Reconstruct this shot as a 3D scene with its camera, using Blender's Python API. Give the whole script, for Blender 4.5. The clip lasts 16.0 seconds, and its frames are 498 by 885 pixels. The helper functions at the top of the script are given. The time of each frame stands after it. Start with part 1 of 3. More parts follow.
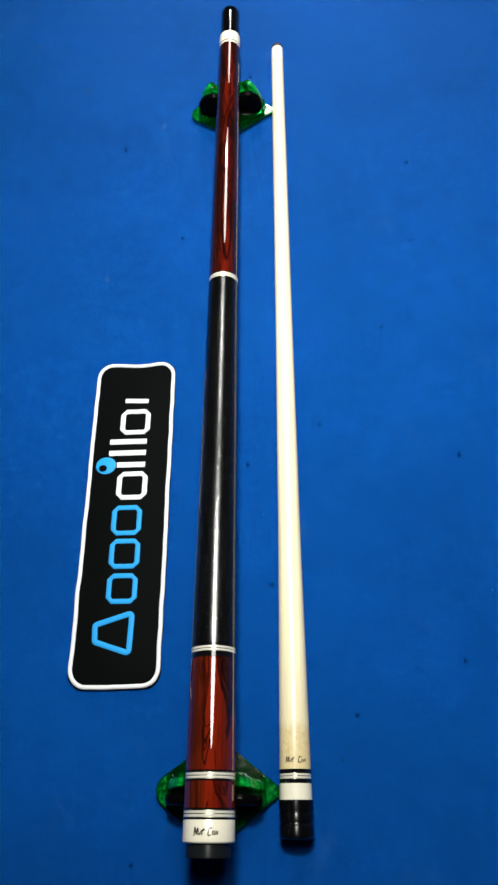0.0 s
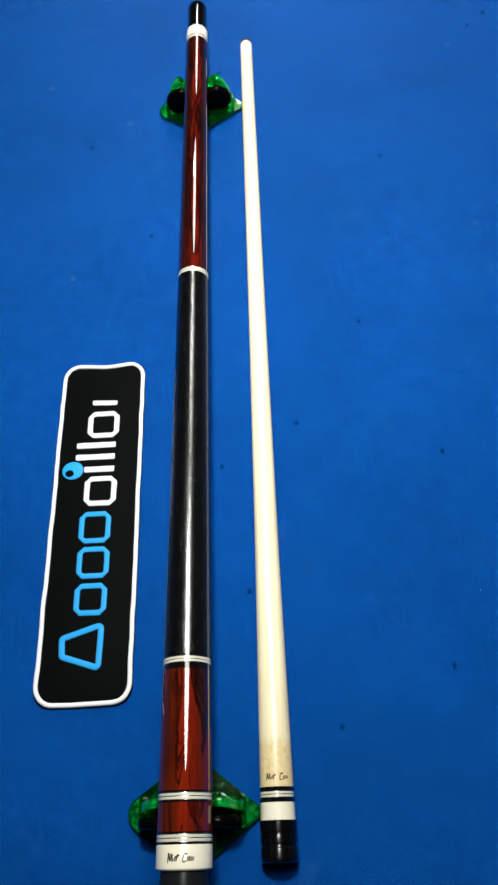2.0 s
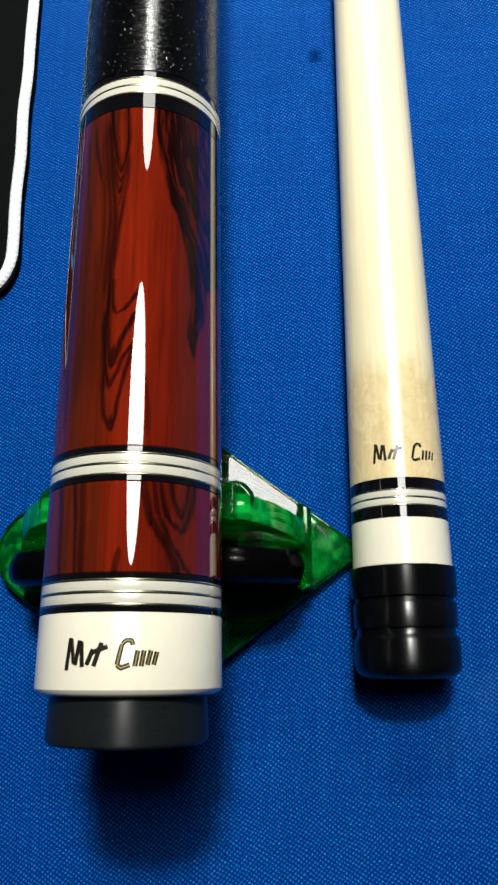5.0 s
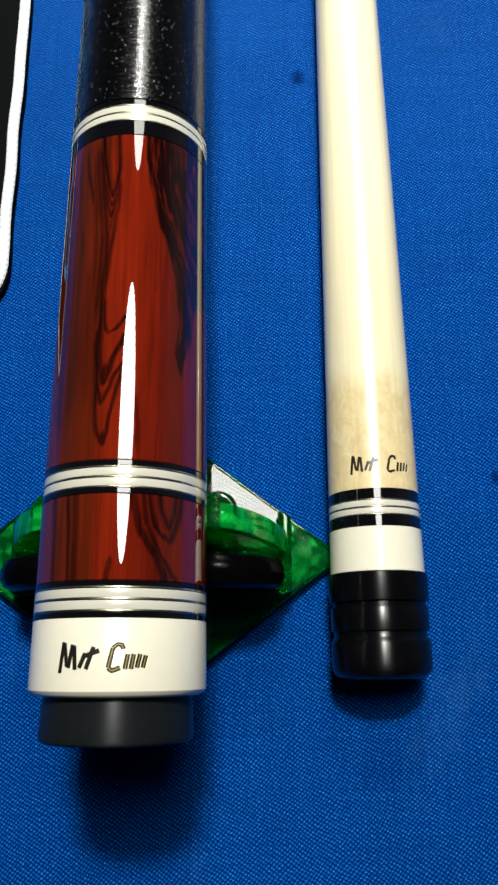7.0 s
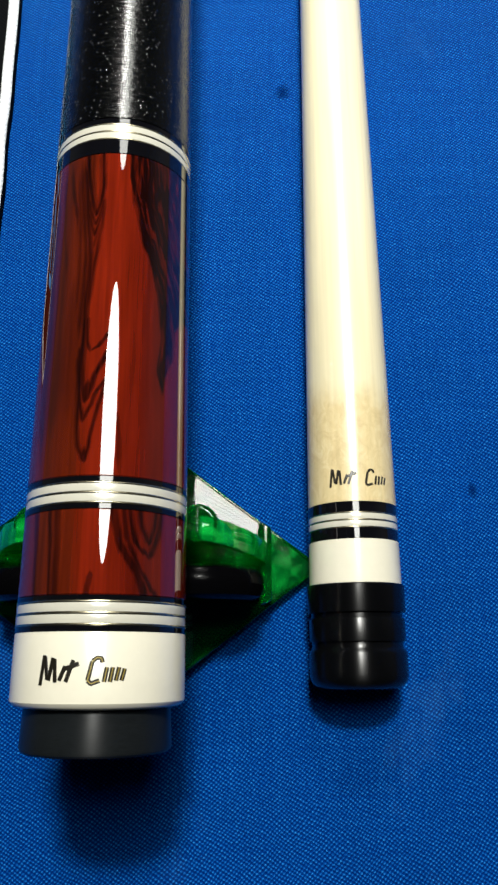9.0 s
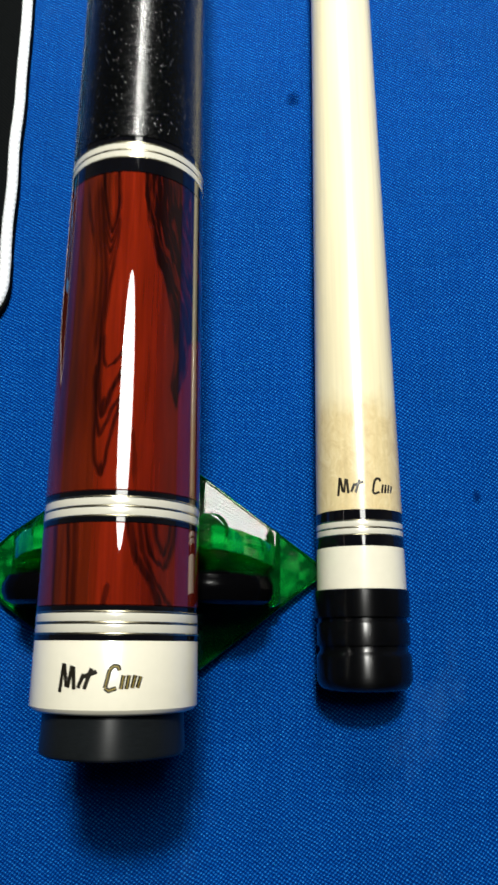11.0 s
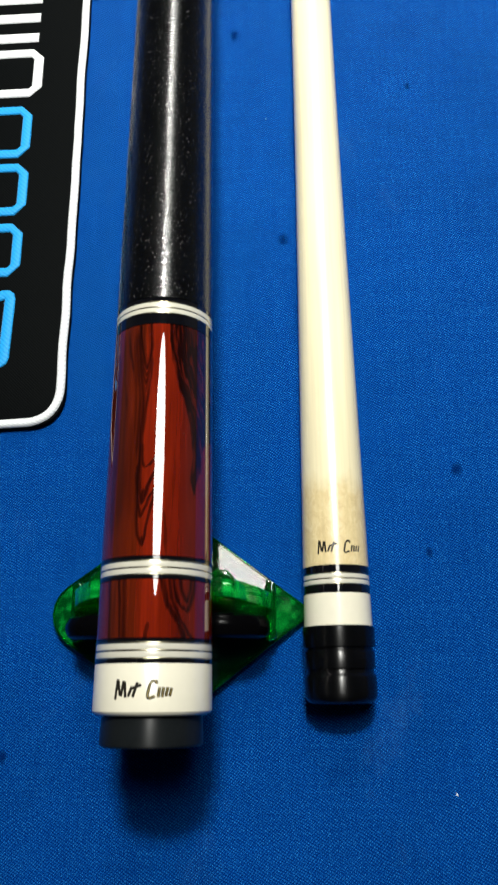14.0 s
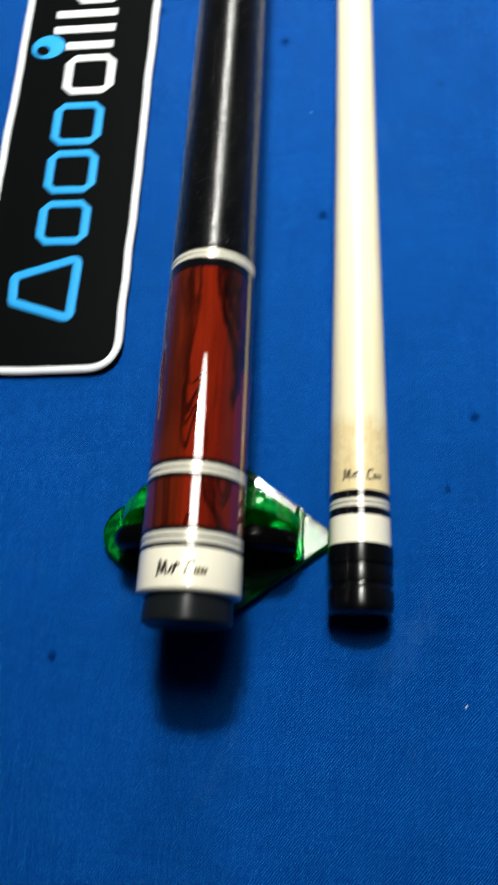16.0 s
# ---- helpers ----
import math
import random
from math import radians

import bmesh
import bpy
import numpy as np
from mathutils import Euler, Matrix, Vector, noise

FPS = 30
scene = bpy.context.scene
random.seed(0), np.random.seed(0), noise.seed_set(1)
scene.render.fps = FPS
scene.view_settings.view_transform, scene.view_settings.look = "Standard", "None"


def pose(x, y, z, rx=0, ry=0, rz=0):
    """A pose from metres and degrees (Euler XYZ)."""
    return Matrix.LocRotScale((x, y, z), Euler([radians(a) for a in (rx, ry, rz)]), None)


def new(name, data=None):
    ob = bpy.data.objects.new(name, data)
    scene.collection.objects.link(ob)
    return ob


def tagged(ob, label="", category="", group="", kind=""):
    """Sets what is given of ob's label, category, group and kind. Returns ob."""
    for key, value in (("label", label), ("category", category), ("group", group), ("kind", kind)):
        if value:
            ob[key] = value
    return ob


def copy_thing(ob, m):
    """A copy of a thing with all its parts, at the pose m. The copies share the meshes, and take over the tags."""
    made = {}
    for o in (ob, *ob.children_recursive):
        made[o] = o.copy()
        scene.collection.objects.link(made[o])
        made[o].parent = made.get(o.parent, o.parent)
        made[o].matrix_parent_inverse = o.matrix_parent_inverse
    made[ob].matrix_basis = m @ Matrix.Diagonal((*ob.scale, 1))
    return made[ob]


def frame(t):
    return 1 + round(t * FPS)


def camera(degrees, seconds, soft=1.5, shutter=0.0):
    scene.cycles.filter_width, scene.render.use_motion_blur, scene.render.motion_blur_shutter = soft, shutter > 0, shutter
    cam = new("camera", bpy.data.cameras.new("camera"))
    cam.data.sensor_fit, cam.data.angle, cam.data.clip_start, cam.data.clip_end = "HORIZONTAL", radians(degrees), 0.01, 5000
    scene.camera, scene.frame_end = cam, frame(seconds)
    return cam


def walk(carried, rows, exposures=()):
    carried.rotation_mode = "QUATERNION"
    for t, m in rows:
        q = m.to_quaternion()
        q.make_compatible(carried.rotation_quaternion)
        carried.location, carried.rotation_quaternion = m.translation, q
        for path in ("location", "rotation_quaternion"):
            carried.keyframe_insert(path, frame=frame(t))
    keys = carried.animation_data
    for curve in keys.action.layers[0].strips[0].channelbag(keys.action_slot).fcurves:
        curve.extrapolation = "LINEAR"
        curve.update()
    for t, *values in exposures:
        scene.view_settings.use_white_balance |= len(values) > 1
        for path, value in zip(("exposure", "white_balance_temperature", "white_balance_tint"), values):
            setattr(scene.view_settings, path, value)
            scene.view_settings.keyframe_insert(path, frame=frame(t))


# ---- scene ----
cam = camera(35.61, 16.0, soft=2.6, shutter=0.5)
PATH = [
    (0, 0.07072, 0.01719, 0.57849, 25.521, 4.937, 0.344),
    (0.5, 0.07264, 0.01412, 0.58100, 26.258, 4.322, -0.784),
    (1, 0.07655, 0.01312, 0.58301, 26.582, 4.203, -1.310),
    (1.5, 0.07623, 0.01556, 0.57696, 26.628, 4.256, -1.364),
    (2, 0.07563, 0.01706, 0.54571, 26.735, 4.382, -1.240),
    (2.3, 0.07157, 0.02217, 0.50583, 26.379, 4.217, -1.043),
    (2.5, 0.06934, 0.02055, 0.46954, 26.470, 4.681, -1.207),
    (2.7, 0.06798, 0.01922, 0.42342, 25.660, 4.264, -0.913),
    (2.8, 0.06489, 0.02346, 0.39799, 24.702, 4.318, -0.618),
    (3, 0.05373, 0.02835, 0.34726, 23.473, 3.601, -0.582),
    (3.2, 0.04960, 0.02419, 0.29817, 22.558, 2.890, -0.261),
    (3.3, 0.04541, 0.02321, 0.27281, 21.716, 2.688, -0.336),
    (3.5, 0.04022, 0.02447, 0.23774, 20.488, 3.278, -0.418),
    (3.7, 0.04055, 0.02172, 0.21581, 19.964, 3.395, -0.484),
    (3.8, 0.03712, 0.02173, 0.20255, 18.918, 3.344, -0.336),
    (3.9, 0.03409, 0.01766, 0.19534, 17.898, 3.720, -0.403),
    (4, 0.03068, 0.01696, 0.18921, 17.248, 3.679, -0.384),
    (4.2, 0.03204, 0.01066, 0.18513, 16.454, 4.071, -0.298),
    (6.3, 0.02869, 0.00499, 0.19372, 14.933, 3.168, -0.055),
    (6.5, 0.02921, 0.00602, 0.19355, 15.141, 2.900, -0.076),
    (7, 0.03052, 0.00733, 0.19639, 15.100, 2.399, -0.220),
    (7.5, 0.03022, 0.00868, 0.19956, 15.128, 1.943, -0.044),
    (8, 0.03145, 0.00840, 0.19933, 15.246, 1.756, -0.039),
    (8.5, 0.03146, 0.01020, 0.20065, 15.066, 1.660, -0.086),
    (8.7, 0.03262, 0.00983, 0.20017, 15.048, 1.596, -0.078),
    (10.8, 0.03237, 0.01401, 0.20307, 13.721, 1.415, 0.326),
    (11, 0.03169, 0.01484, 0.20645, 13.693, 1.878, 0.331),
    (11.5, 0.03498, 0.01954, 0.22128, 13.948, 2.834, -0.112),
    (12, 0.03969, 0.02339, 0.23611, 14.698, 3.418, -0.505),
    (12.5, 0.04131, 0.02241, 0.24349, 15.312, 3.635, -0.431),
    (13, 0.04547, 0.01843, 0.25683, 16.053, 4.074, -0.534),
    (13.5, 0.04437, 0.01652, 0.26518, 16.379, 3.905, -0.612),
    (14, 0.04032, 0.00970, 0.26849, 16.748, 3.591, -0.227),
    (14.5, 0.04138, -0.01458, 0.27312, 17.850, 3.679, 0.266),
    (14.7, 0.05083, -0.02693, 0.27166, 18.731, 4.365, 0.487),
    (14.8, 0.05254, -0.03267, 0.27713, 19.124, 4.413, 0.832),
    (15, 0.04733, -0.03680, 0.27906, 19.764, 3.885, 1.451),
    (15.2, 0.05164, -0.04436, 0.28177, 20.462, 4.724, 1.468),
    (15.3, 0.05479, -0.04618, 0.28206, 20.987, 5.160, 1.525),
    (15.5, 0.05535, -0.04282, 0.28282, 21.269, 6.213, 2.863),
    (15.6, 0.05370, -0.04225, 0.28329, 21.267, 6.993, 4.037),
    (15.7, 0.04786, -0.04076, 0.28228, 21.063, 7.027, 4.354),
    (15.8, 0.04171, -0.04181, 0.28274, 21.131, 6.622, 4.425),
    (15.9, 0.04376, -0.04204, 0.28076, 20.986, 6.498, 4.102),
    (16, 0.04642, -0.03542, 0.28309, 20.318, 6.300, 2.714),
]
walk(cam, [(t, pose(x, y, z, rx, ry, rz)) for t, x, y, z, rx, ry, rz in PATH], [(0, -0.18), (1.5, -0.18), (2.4, -0.14), (3.0, -0.20), (3.6, -0.06), (4.2, 0.04), (8.7, 0.05), (11.0, 0.01), (14.5, -0.02), (15.3, 0.06), (16, 0.07)])

# ---- light: a row of round lamps hanging over the table, dim room ----
world = bpy.data.worlds.new("room_air")
scene.world = world
world.use_nodes = True
world.node_tree.nodes["Background"].inputs["Color"].default_value = (0.5, 0.55, 0.65, 1)
world.node_tree.nodes["Background"].inputs["Strength"].default_value = 0.0015

LAMP_X, BULB_X, LAMP_Z, SHADE_SIZE, BULB_SIZE = 0.108, 0.056, 0.81, (0.27, 0.36), (0.11, 0.08)


def hanging_light(name, x, y, z, size, watts, spread):
    data = bpy.data.lights.new(name, "AREA")
    data.shape, data.size, data.size_y, data.energy = "ELLIPSE", size[0], size[1], watts
    data.spread = radians(spread)
    data.color = (0.98, 0.98, 0.92)
    new(name, data).matrix_world = pose(x, y, z)


# each lamp: the bright inside of its shade, and the bulb just under it
for shade_y, shade_watts, bulb_y, bulb_watts in ((0.325, 2.35, 0.39, 4.8), (0.856, 1.75, 0.91, 2.5), (1.34, 2.3, 1.41, 3.6), (1.86, 2.6, 1.93, 6.0)):
    hanging_light("lamp_shade_glow", LAMP_X, shade_y, LAMP_Z, SHADE_SIZE, shade_watts, 160)
    hanging_light("lamp_bulb", BULB_X, bulb_y, LAMP_Z - 0.01, BULB_SIZE, bulb_watts, 130)


# ---- materials ----
class Nodes:
    """A small wrapper for building node materials."""

    def __init__(self, name):
        self.mat = bpy.data.materials.new(name)
        self.mat.use_nodes = True
        self.tree = self.mat.node_tree
        self.bsdf = self.tree.nodes["Principled BSDF"]

    def add(self, kind, inputs=(), operation="", blend="", bands=""):
        node = self.tree.nodes.new(kind)
        if operation:
            node.operation = operation
        if blend:
            node.data_type, node.blend_type = "RGBA", blend
        if bands:
            node.bands_direction = bands
        for key, value in dict(inputs).items():
            self.put(node, key, value)
        return node

    def put(self, node, key, value):
        if isinstance(value, bpy.types.NodeSocket):
            self.tree.links.new(value, node.inputs[key])
        else:
            node.inputs[key].default_value = value

    def set(self, **values):
        for key, value in values.items():
            self.put(self.bsdf, key.replace("_", " "), value)

    def coords(self, scale=(1, 1, 1)):
        tex = self.add("ShaderNodeTexCoord")
        return self.add("ShaderNodeMapping", {"Vector": tex.outputs["Object"], "Scale": scale}).outputs[0]

    def noise(self, vector, scale, detail=3.0, rough=0.5, distortion=0.0):
        n = self.add("ShaderNodeTexNoise", {"Vector": vector, "Scale": scale, "Detail": detail, "Roughness": rough, "Distortion": distortion})
        return n.outputs["Fac"]

    def math(self, op, a, b=0.0):
        return self.add("ShaderNodeMath", {0: a, 1: b}, operation=op).outputs[0]

    def ramp(self, fac, stops, smooth=False):
        node = self.add("ShaderNodeValToRGB", {"Fac": fac})
        band = node.color_ramp
        if smooth:
            band.interpolation = "CARDINAL"
        while len(band.elements) < len(stops):
            band.elements.new(0.5)
        for el, (at, color) in zip(band.elements, stops):
            el.position = at
            el.color = (*color, 1) if len(color) == 3 else color
        return node.outputs["Color"]

    def mix(self, fac, a, b, blend="MIX"):
        node = self.add("ShaderNodeMix", {0: fac}, blend=blend)
        self.put(node, 6, a)
        self.put(node, 7, b)
        return node.outputs[2]

    def bump(self, height, strength, distance):
        node = self.add("ShaderNodeBump", {"Height": height, "Strength": strength, "Distance": distance})
        self.set(Normal=node.outputs[0])
        return node


def grey(v):
    return (v, v, v)


def make_cloth():
    n = Nodes("billiard_cloth")
    co = n.coords()
    wob = n.add("ShaderNodeTexNoise", {"Vector": co, "Scale": 90.0, "Detail": 2.0})
    off = n.add("ShaderNodeVectorMath", {0: wob.outputs["Color"], 1: (0.0020, 0.0020, 0.0)}, operation="MULTIPLY")
    pos = n.add("ShaderNodeVectorMath", {0: co, 1: off.outputs[0]}, operation="ADD")
    xyz = n.add("ShaderNodeSeparateXYZ", {0: pos.outputs[0]})
    pitch = 2 * math.pi / 0.00124
    u = n.math("SINE", n.math("MULTIPLY", n.math("ADD", xyz.outputs[0], n.math("MULTIPLY", xyz.outputs[1], 0.10)), pitch))
    v = n.math("SINE", n.math("MULTIPLY", n.math("SUBTRACT", xyz.outputs[1], n.math("MULTIPLY", xyz.outputs[0], 0.22)), pitch * 1.2))
    weave = n.math("MULTIPLY_ADD", n.math("MULTIPLY", u, v), 0.5)
    weave.node.inputs[2].default_value = 0.5
    fuzz = n.noise(co, 1500.0, 3.0, 0.7)
    patchy = n.noise(co, 7.0, 3.0, 0.55)
    patchy2 = n.noise(co, 60.0, 3.0, 0.6)
    warp_threads = n.noise(n.coords((900.0, 30.0, 1.0)), 1.0, 2.0, 0.6)
    weft_threads = n.noise(n.coords((30.0, 1000.0, 1.0)), 1.0, 2.0, 0.6)
    yarn = n.math("MULTIPLY", n.math("SUBTRACT", n.math("ADD", warp_threads, weft_threads), 1.0), 0.11)
    thread = n.math("ADD", n.math("ADD", n.math("MULTIPLY", weave, 0.52), n.math("MULTIPLY", fuzz, 0.68)), yarn)
    thread = n.math("ADD", n.math("MULTIPLY", thread, 0.80), 0.126)
    base = n.ramp(thread, [(0.20, (0.0001, 0.0084, 0.082)), (0.50, (0.0001, 0.0196, 0.146)), (0.66, (0.0006, 0.043, 0.240)), (0.78, (0.006, 0.124, 0.45)), (0.90, (0.030, 0.29, 0.72))])
    wear = n.ramp(patchy, [(0.3, grey(0.86)), (0.7, grey(1.08))])
    wear2 = n.ramp(patchy2, [(0.3, grey(0.93)), (0.7, grey(1.05))])
    tone = n.mix(1.0, n.mix(1.0, base, wear, "MULTIPLY"), wear2, "MULTIPLY")
    # faint pale chalk smears
    chalk = n.ramp(n.noise(n.coords((1.0, 0.7, 1.0)), 22.0, 6.0, 0.68, 0.6), [(0.60, grey(0.0)), (0.74, grey(0.06))])
    tone = n.mix(chalk, tone, (0.10, 0.30, 0.55, 1))
    n.set(Base_Color=tone, Roughness=0.42)
    n.put(n.bsdf, "Specular IOR Level", 0.12)
    n.put(n.bsdf, "Specular Tint", (0.02, 0.25, 1.0, 1))
    n.put(n.bsdf, "Sheen Weight", 0.04)
    n.put(n.bsdf, "Sheen Tint", (0.2, 0.45, 1.0, 1))
    n.bump(thread, 0.8, 0.0005)
    return n.mat


def lacquered(n, tone):
    """Wood under thick clear lacquer."""
    n.set(Base_Color=tone, Roughness=0.4)
    n.put(n.bsdf, "Specular IOR Level", 0.0)
    n.put(n.bsdf, "Coat Weight", 1.0)
    n.put(n.bsdf, "Coat Roughness", 0.012)
    n.put(n.bsdf, "Coat IOR", 1.95)
    return n.mat


class Figure:
    """The figure of a turned piece of wood, drawn in millimetres across (x) and along (y) its upper side."""
    WIDE = 40.0

    def __init__(self, n, low, long):
        self.n, self.low, self.long = n, low, long
        xyz = n.add("ShaderNodeSeparateXYZ", {0: n.add("ShaderNodeTexCoord").outputs["Object"]})
        sway = n.math("SUBTRACT", n.noise(n.coords((1.0, 0.30, 1.0)), 160.0, 2.0, 0.5), 0.5)
        rag = n.math("SUBTRACT", n.noise(n.coords((1.0, 0.22, 1.0)), 700.0, 3.0, 0.6), 0.5)
        self.x = n.math("ADD", n.math("SUBTRACT", n.math("MULTIPLY", xyz.outputs[0], 1000.0), 0.4), n.math("ADD", n.math("MULTIPLY", sway, 1.0), n.math("MULTIPLY", rag, 0.8)))
        self.y = n.math("ADD", n.math("MULTIPLY", xyz.outputs[1], 1000.0), n.math("MULTIPLY", rag, 2.0))
        self.along = n.math("DIVIDE", n.math("SUBTRACT", self.y, low), long)
        self.thread = n.noise(n.coords((1.0, 0.06, 1.0)), 1300.0, 2.0, 0.6)
        self.dark = None

    def course(self, points, smooth=True):
        """x in millimetres as a function of y, through (x, y) points in rising y."""
        out = self.n.ramp(self.along, [((y - self.low) / self.long, grey(x / self.WIDE + 0.5)) for x, y in points], smooth)
        return self.n.math("MULTIPLY", self.n.math("SUBTRACT", out, 0.5), self.WIDE)

    def span(self, low, high, taper):
        """One between two places along the stick, falling to nothing at both ends."""
        places = [(y - self.low) / self.long for y in (low - 0.3, low + taper, high - taper, high + 0.3)]
        return self.n.ramp(self.along, list(zip(places, (grey(0.0), grey(1.0), grey(1.0), grey(0.0)))))

    def clamp(self, value):
        return self.n.math("MINIMUM", self.n.math("MAXIMUM", value, 0.0), 1.0)

    def join(self, mask):
        self.dark = mask if self.dark is None else self.n.math("MAXIMUM", self.dark, mask)

    def vein(self, points, width, soft=0.5, strength=1.0, taper=1.5):
        """A dark line that tapers to points at both ends."""
        n = self.n
        points = sorted(points, key=lambda q: q[1])
        away = n.math("ABSOLUTE", n.math("SUBTRACT", self.x, self.course(points)))
        soft *= 1.25
        half = n.math("MULTIPLY", self.span(points[0][1], points[-1][1], taper), width * 0.4 + soft)
        grain = n.ramp(self.thread, [(0.3, grey(0.72)), (0.62, grey(1.0))])
        self.join(n.math("MULTIPLY", n.math("MULTIPLY", self.clamp(n.math("DIVIDE", n.math("SUBTRACT", half, away), soft)), strength), grain))

    def hook(self, left, tip, right, width, strength=1.0):
        """Two veins that close into a point towards the butt."""
        self.vein([tip] + left, width, strength=strength, taper=0.6)
        self.vein([tip] + right, width, strength=strength, taper=0.6)

    def field(self, near, far, low, high, streaks):
        """A dark tongue between two courses, with paler streaks that run along it."""
        n = self.n
        inside = n.math("SUBTRACT", self.x, self.course(near, False))
        mask = n.math("MULTIPLY", self.clamp(n.math("MULTIPLY", inside, 2.5)), self.clamp(n.math("MULTIPLY", n.math("SUBTRACT", self.course(far), self.x), 2.5)))
        mask = n.math("MULTIPLY", mask, self.span(low, high, 0.3))
        flow = n.add("ShaderNodeCombineXYZ", {0: n.math("MULTIPLY", inside, 1.15), 1: n.math("MULTIPLY", self.y, 0.085)}).outputs[0]
        pale = n.ramp(n.noise(flow, 1.0, 3.0, 0.55, 0.6), [(0.50, grey(0.0)), (0.64, grey(streaks))])
        self.join(n.math("MULTIPLY", mask, n.math("SUBTRACT", 1.0, pale)))


def make_figured_rosewood(name, left, middle, right):
    n = Nodes(name)
    fig = Figure(n, 0.0, 130.0)
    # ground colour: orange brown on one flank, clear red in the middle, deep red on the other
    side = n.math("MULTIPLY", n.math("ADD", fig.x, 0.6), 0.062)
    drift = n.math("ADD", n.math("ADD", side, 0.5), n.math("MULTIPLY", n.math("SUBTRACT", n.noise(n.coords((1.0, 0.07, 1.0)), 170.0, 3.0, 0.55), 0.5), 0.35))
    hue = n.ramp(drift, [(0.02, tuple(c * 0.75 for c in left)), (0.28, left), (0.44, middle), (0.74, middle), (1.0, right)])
    # pointed tongue on the brown flank, and the line that hangs from it
    fig.hook([(-3.7, 100.0), (-4.4, 105.0), (-4.8, 111.0)], (-2.6, 95.2), [(-1.7, 98.6), (-1.3, 103.0), (-1.7, 111.0)], 0.5)
    fig.hook([(-3.2, 101.0), (-3.7, 106.0), (-3.9, 111.0)], (-2.5, 97.4), [(-2.0, 100.2), (-1.9, 105.0), (-2.4, 110.0)], 0.05, 0.6)
    fig.hook([(-3.3, 95.4), (-4.2, 99.6)], (-2.6, 93.0), [(-1.8, 95.4), (-1.0, 99.6)], 0.25, 0.95)
    fig.hook([(-3.2, 93.0), (-4.1, 97.0)], (-2.6, 90.6), [(-2.0, 93.0), (-1.1, 97.0)], 0.25, 0.95)
    fig.hook([(-3.2, 90.6), (-3.9, 94.0)], (-2.7, 88.0), [(-2.2, 90.6), (-1.5, 94.0)], 0.1, 0.7)
    fig.vein([(-3.3, 70.0), (-3.0, 77.5), (-2.1, 85.6), (-1.4, 92.0), (-1.0, 97.5), (-0.9, 103.0)], 0.35, 0.6, 0.85, 6.0)
    fig.vein([(-3.6, 66.0), (-3.4, 78.0), (-3.2, 86.0), (-4.0, 93.6), (-5.2, 105.0), (-5.6, 111.0)], 0.6, 0.7, 0.9, 5.0)
    fig.vein([(-4.6, 66.0), (-4.2, 86.0), (-5.4, 98.0), (-6.4, 111.0)], 0.35, 0.7, 0.8, 6.0)
    fig.vein([(-5.6, 70.0), (-5.6, 88.0), (-7.2, 111.0)], 0.1, 0.6, 0.6, 8.0)
    # nested pointed loops
    fig.hook([(-2.7, 67.5), (-2.9, 73.2)], (-2.0, 65.6), [(-0.6, 66.6), (0.6, 68.2), (2.4, 71.5)], 0.35)
    fig.hook([(-3.1, 59.0), (-3.4, 66.0), (-3.5, 73.0)], (-2.5, 55.2), [(-1.6, 58.0), (-0.6, 61.5), (1.4, 66.2)], 0.55)
    fig.vein([(-2.5, 55.4), (-2.2, 58.0), (-1.9, 60.5)], 0.9, 0.6, 0.95)
    fig.hook([(-3.3, 54.5), (-3.8, 60.0), (-4.0, 67.0)], (-2.8, 51.5), [(-1.6, 54.2), (-0.4, 57.6), (1.6, 60.9)], 0.25)
    fig.hook([(-3.4, 46.5), (-3.8, 50.0), (-3.8, 57.0), (-4.3, 65.0)], (-2.0, 43.2), [(-1.3, 46.2), (-0.8, 50.5), (0.0, 55.0), (1.1, 59.5)], 0.25)
    fig.vein([(-2.4, 43.5), (-2.1, 45.5), (-2.0, 47.0)], 0.6, 0.6)
    # a thin vein behind the glint
    fig.vein([(4.4, 41.0), (4.2, 48.0), (3.4, 56.0)], 0.2, 0.5, 0.7, 4.0)
    # straight dim veins along the flank
    fig.vein([(-9.0, 111.0), (-7.6, 100.0), (-6.4, 92.0)], 0.5, 0.4, 0.8, 5.0)
    fig.vein([(-10.2, 111.0), (-9.4, 92.0), (-8.0, 80.0)], 0.3, 0.5, 0.6, 6.0)
    fig.vein([(-9.6, 44.0), (-9.2, 70.0), (-10.4, 98.0)], 1.2, 1.2, 0.45, 10.0)
    fig.vein([(-6.2, 48.0), (-6.4, 66.0), (-5.4, 88.0)], 0.8, 1.2, 0.40, 10.0)
    fig.vein([(-11.6, 42.0), (-12.0, 108.0)], 0.9, 0.8, 0.7, 8.0)
    # broad black tongue with hanging teeth
    fig.field([(10.9, 58.6), (10.3, 63.0), (10.7, 70.0), (10.2, 76.0), (9.8, 79.0), (8.6, 84.0), (7.2, 88.6), (5.8, 93.5), (4.6, 99.0), (3.8, 104.5), (3.3, 111.0)], [(11.8, 58.6), (12.2, 62.5), (13.0, 66.0), (14.0, 74.5), (17.0, 80.0)], 58.4, 112.0, 0.62)
    # the short sleeve: straight veins, and a pointed loop
    fig.vein([(-0.3, 18.0), (-0.1, 21.0), (0.3, 24.0)], 0.5, 0.4, 0.85, 1.0)
    fig.vein([(-10.5, 18.0), (-11.1, 37.0)], 0.6, 0.5, 0.8, 1.0)
    fig.vein([(-7.2, 18.0), (-8.1, 37.0)], 0.35, 0.4, 0.9, 1.0)
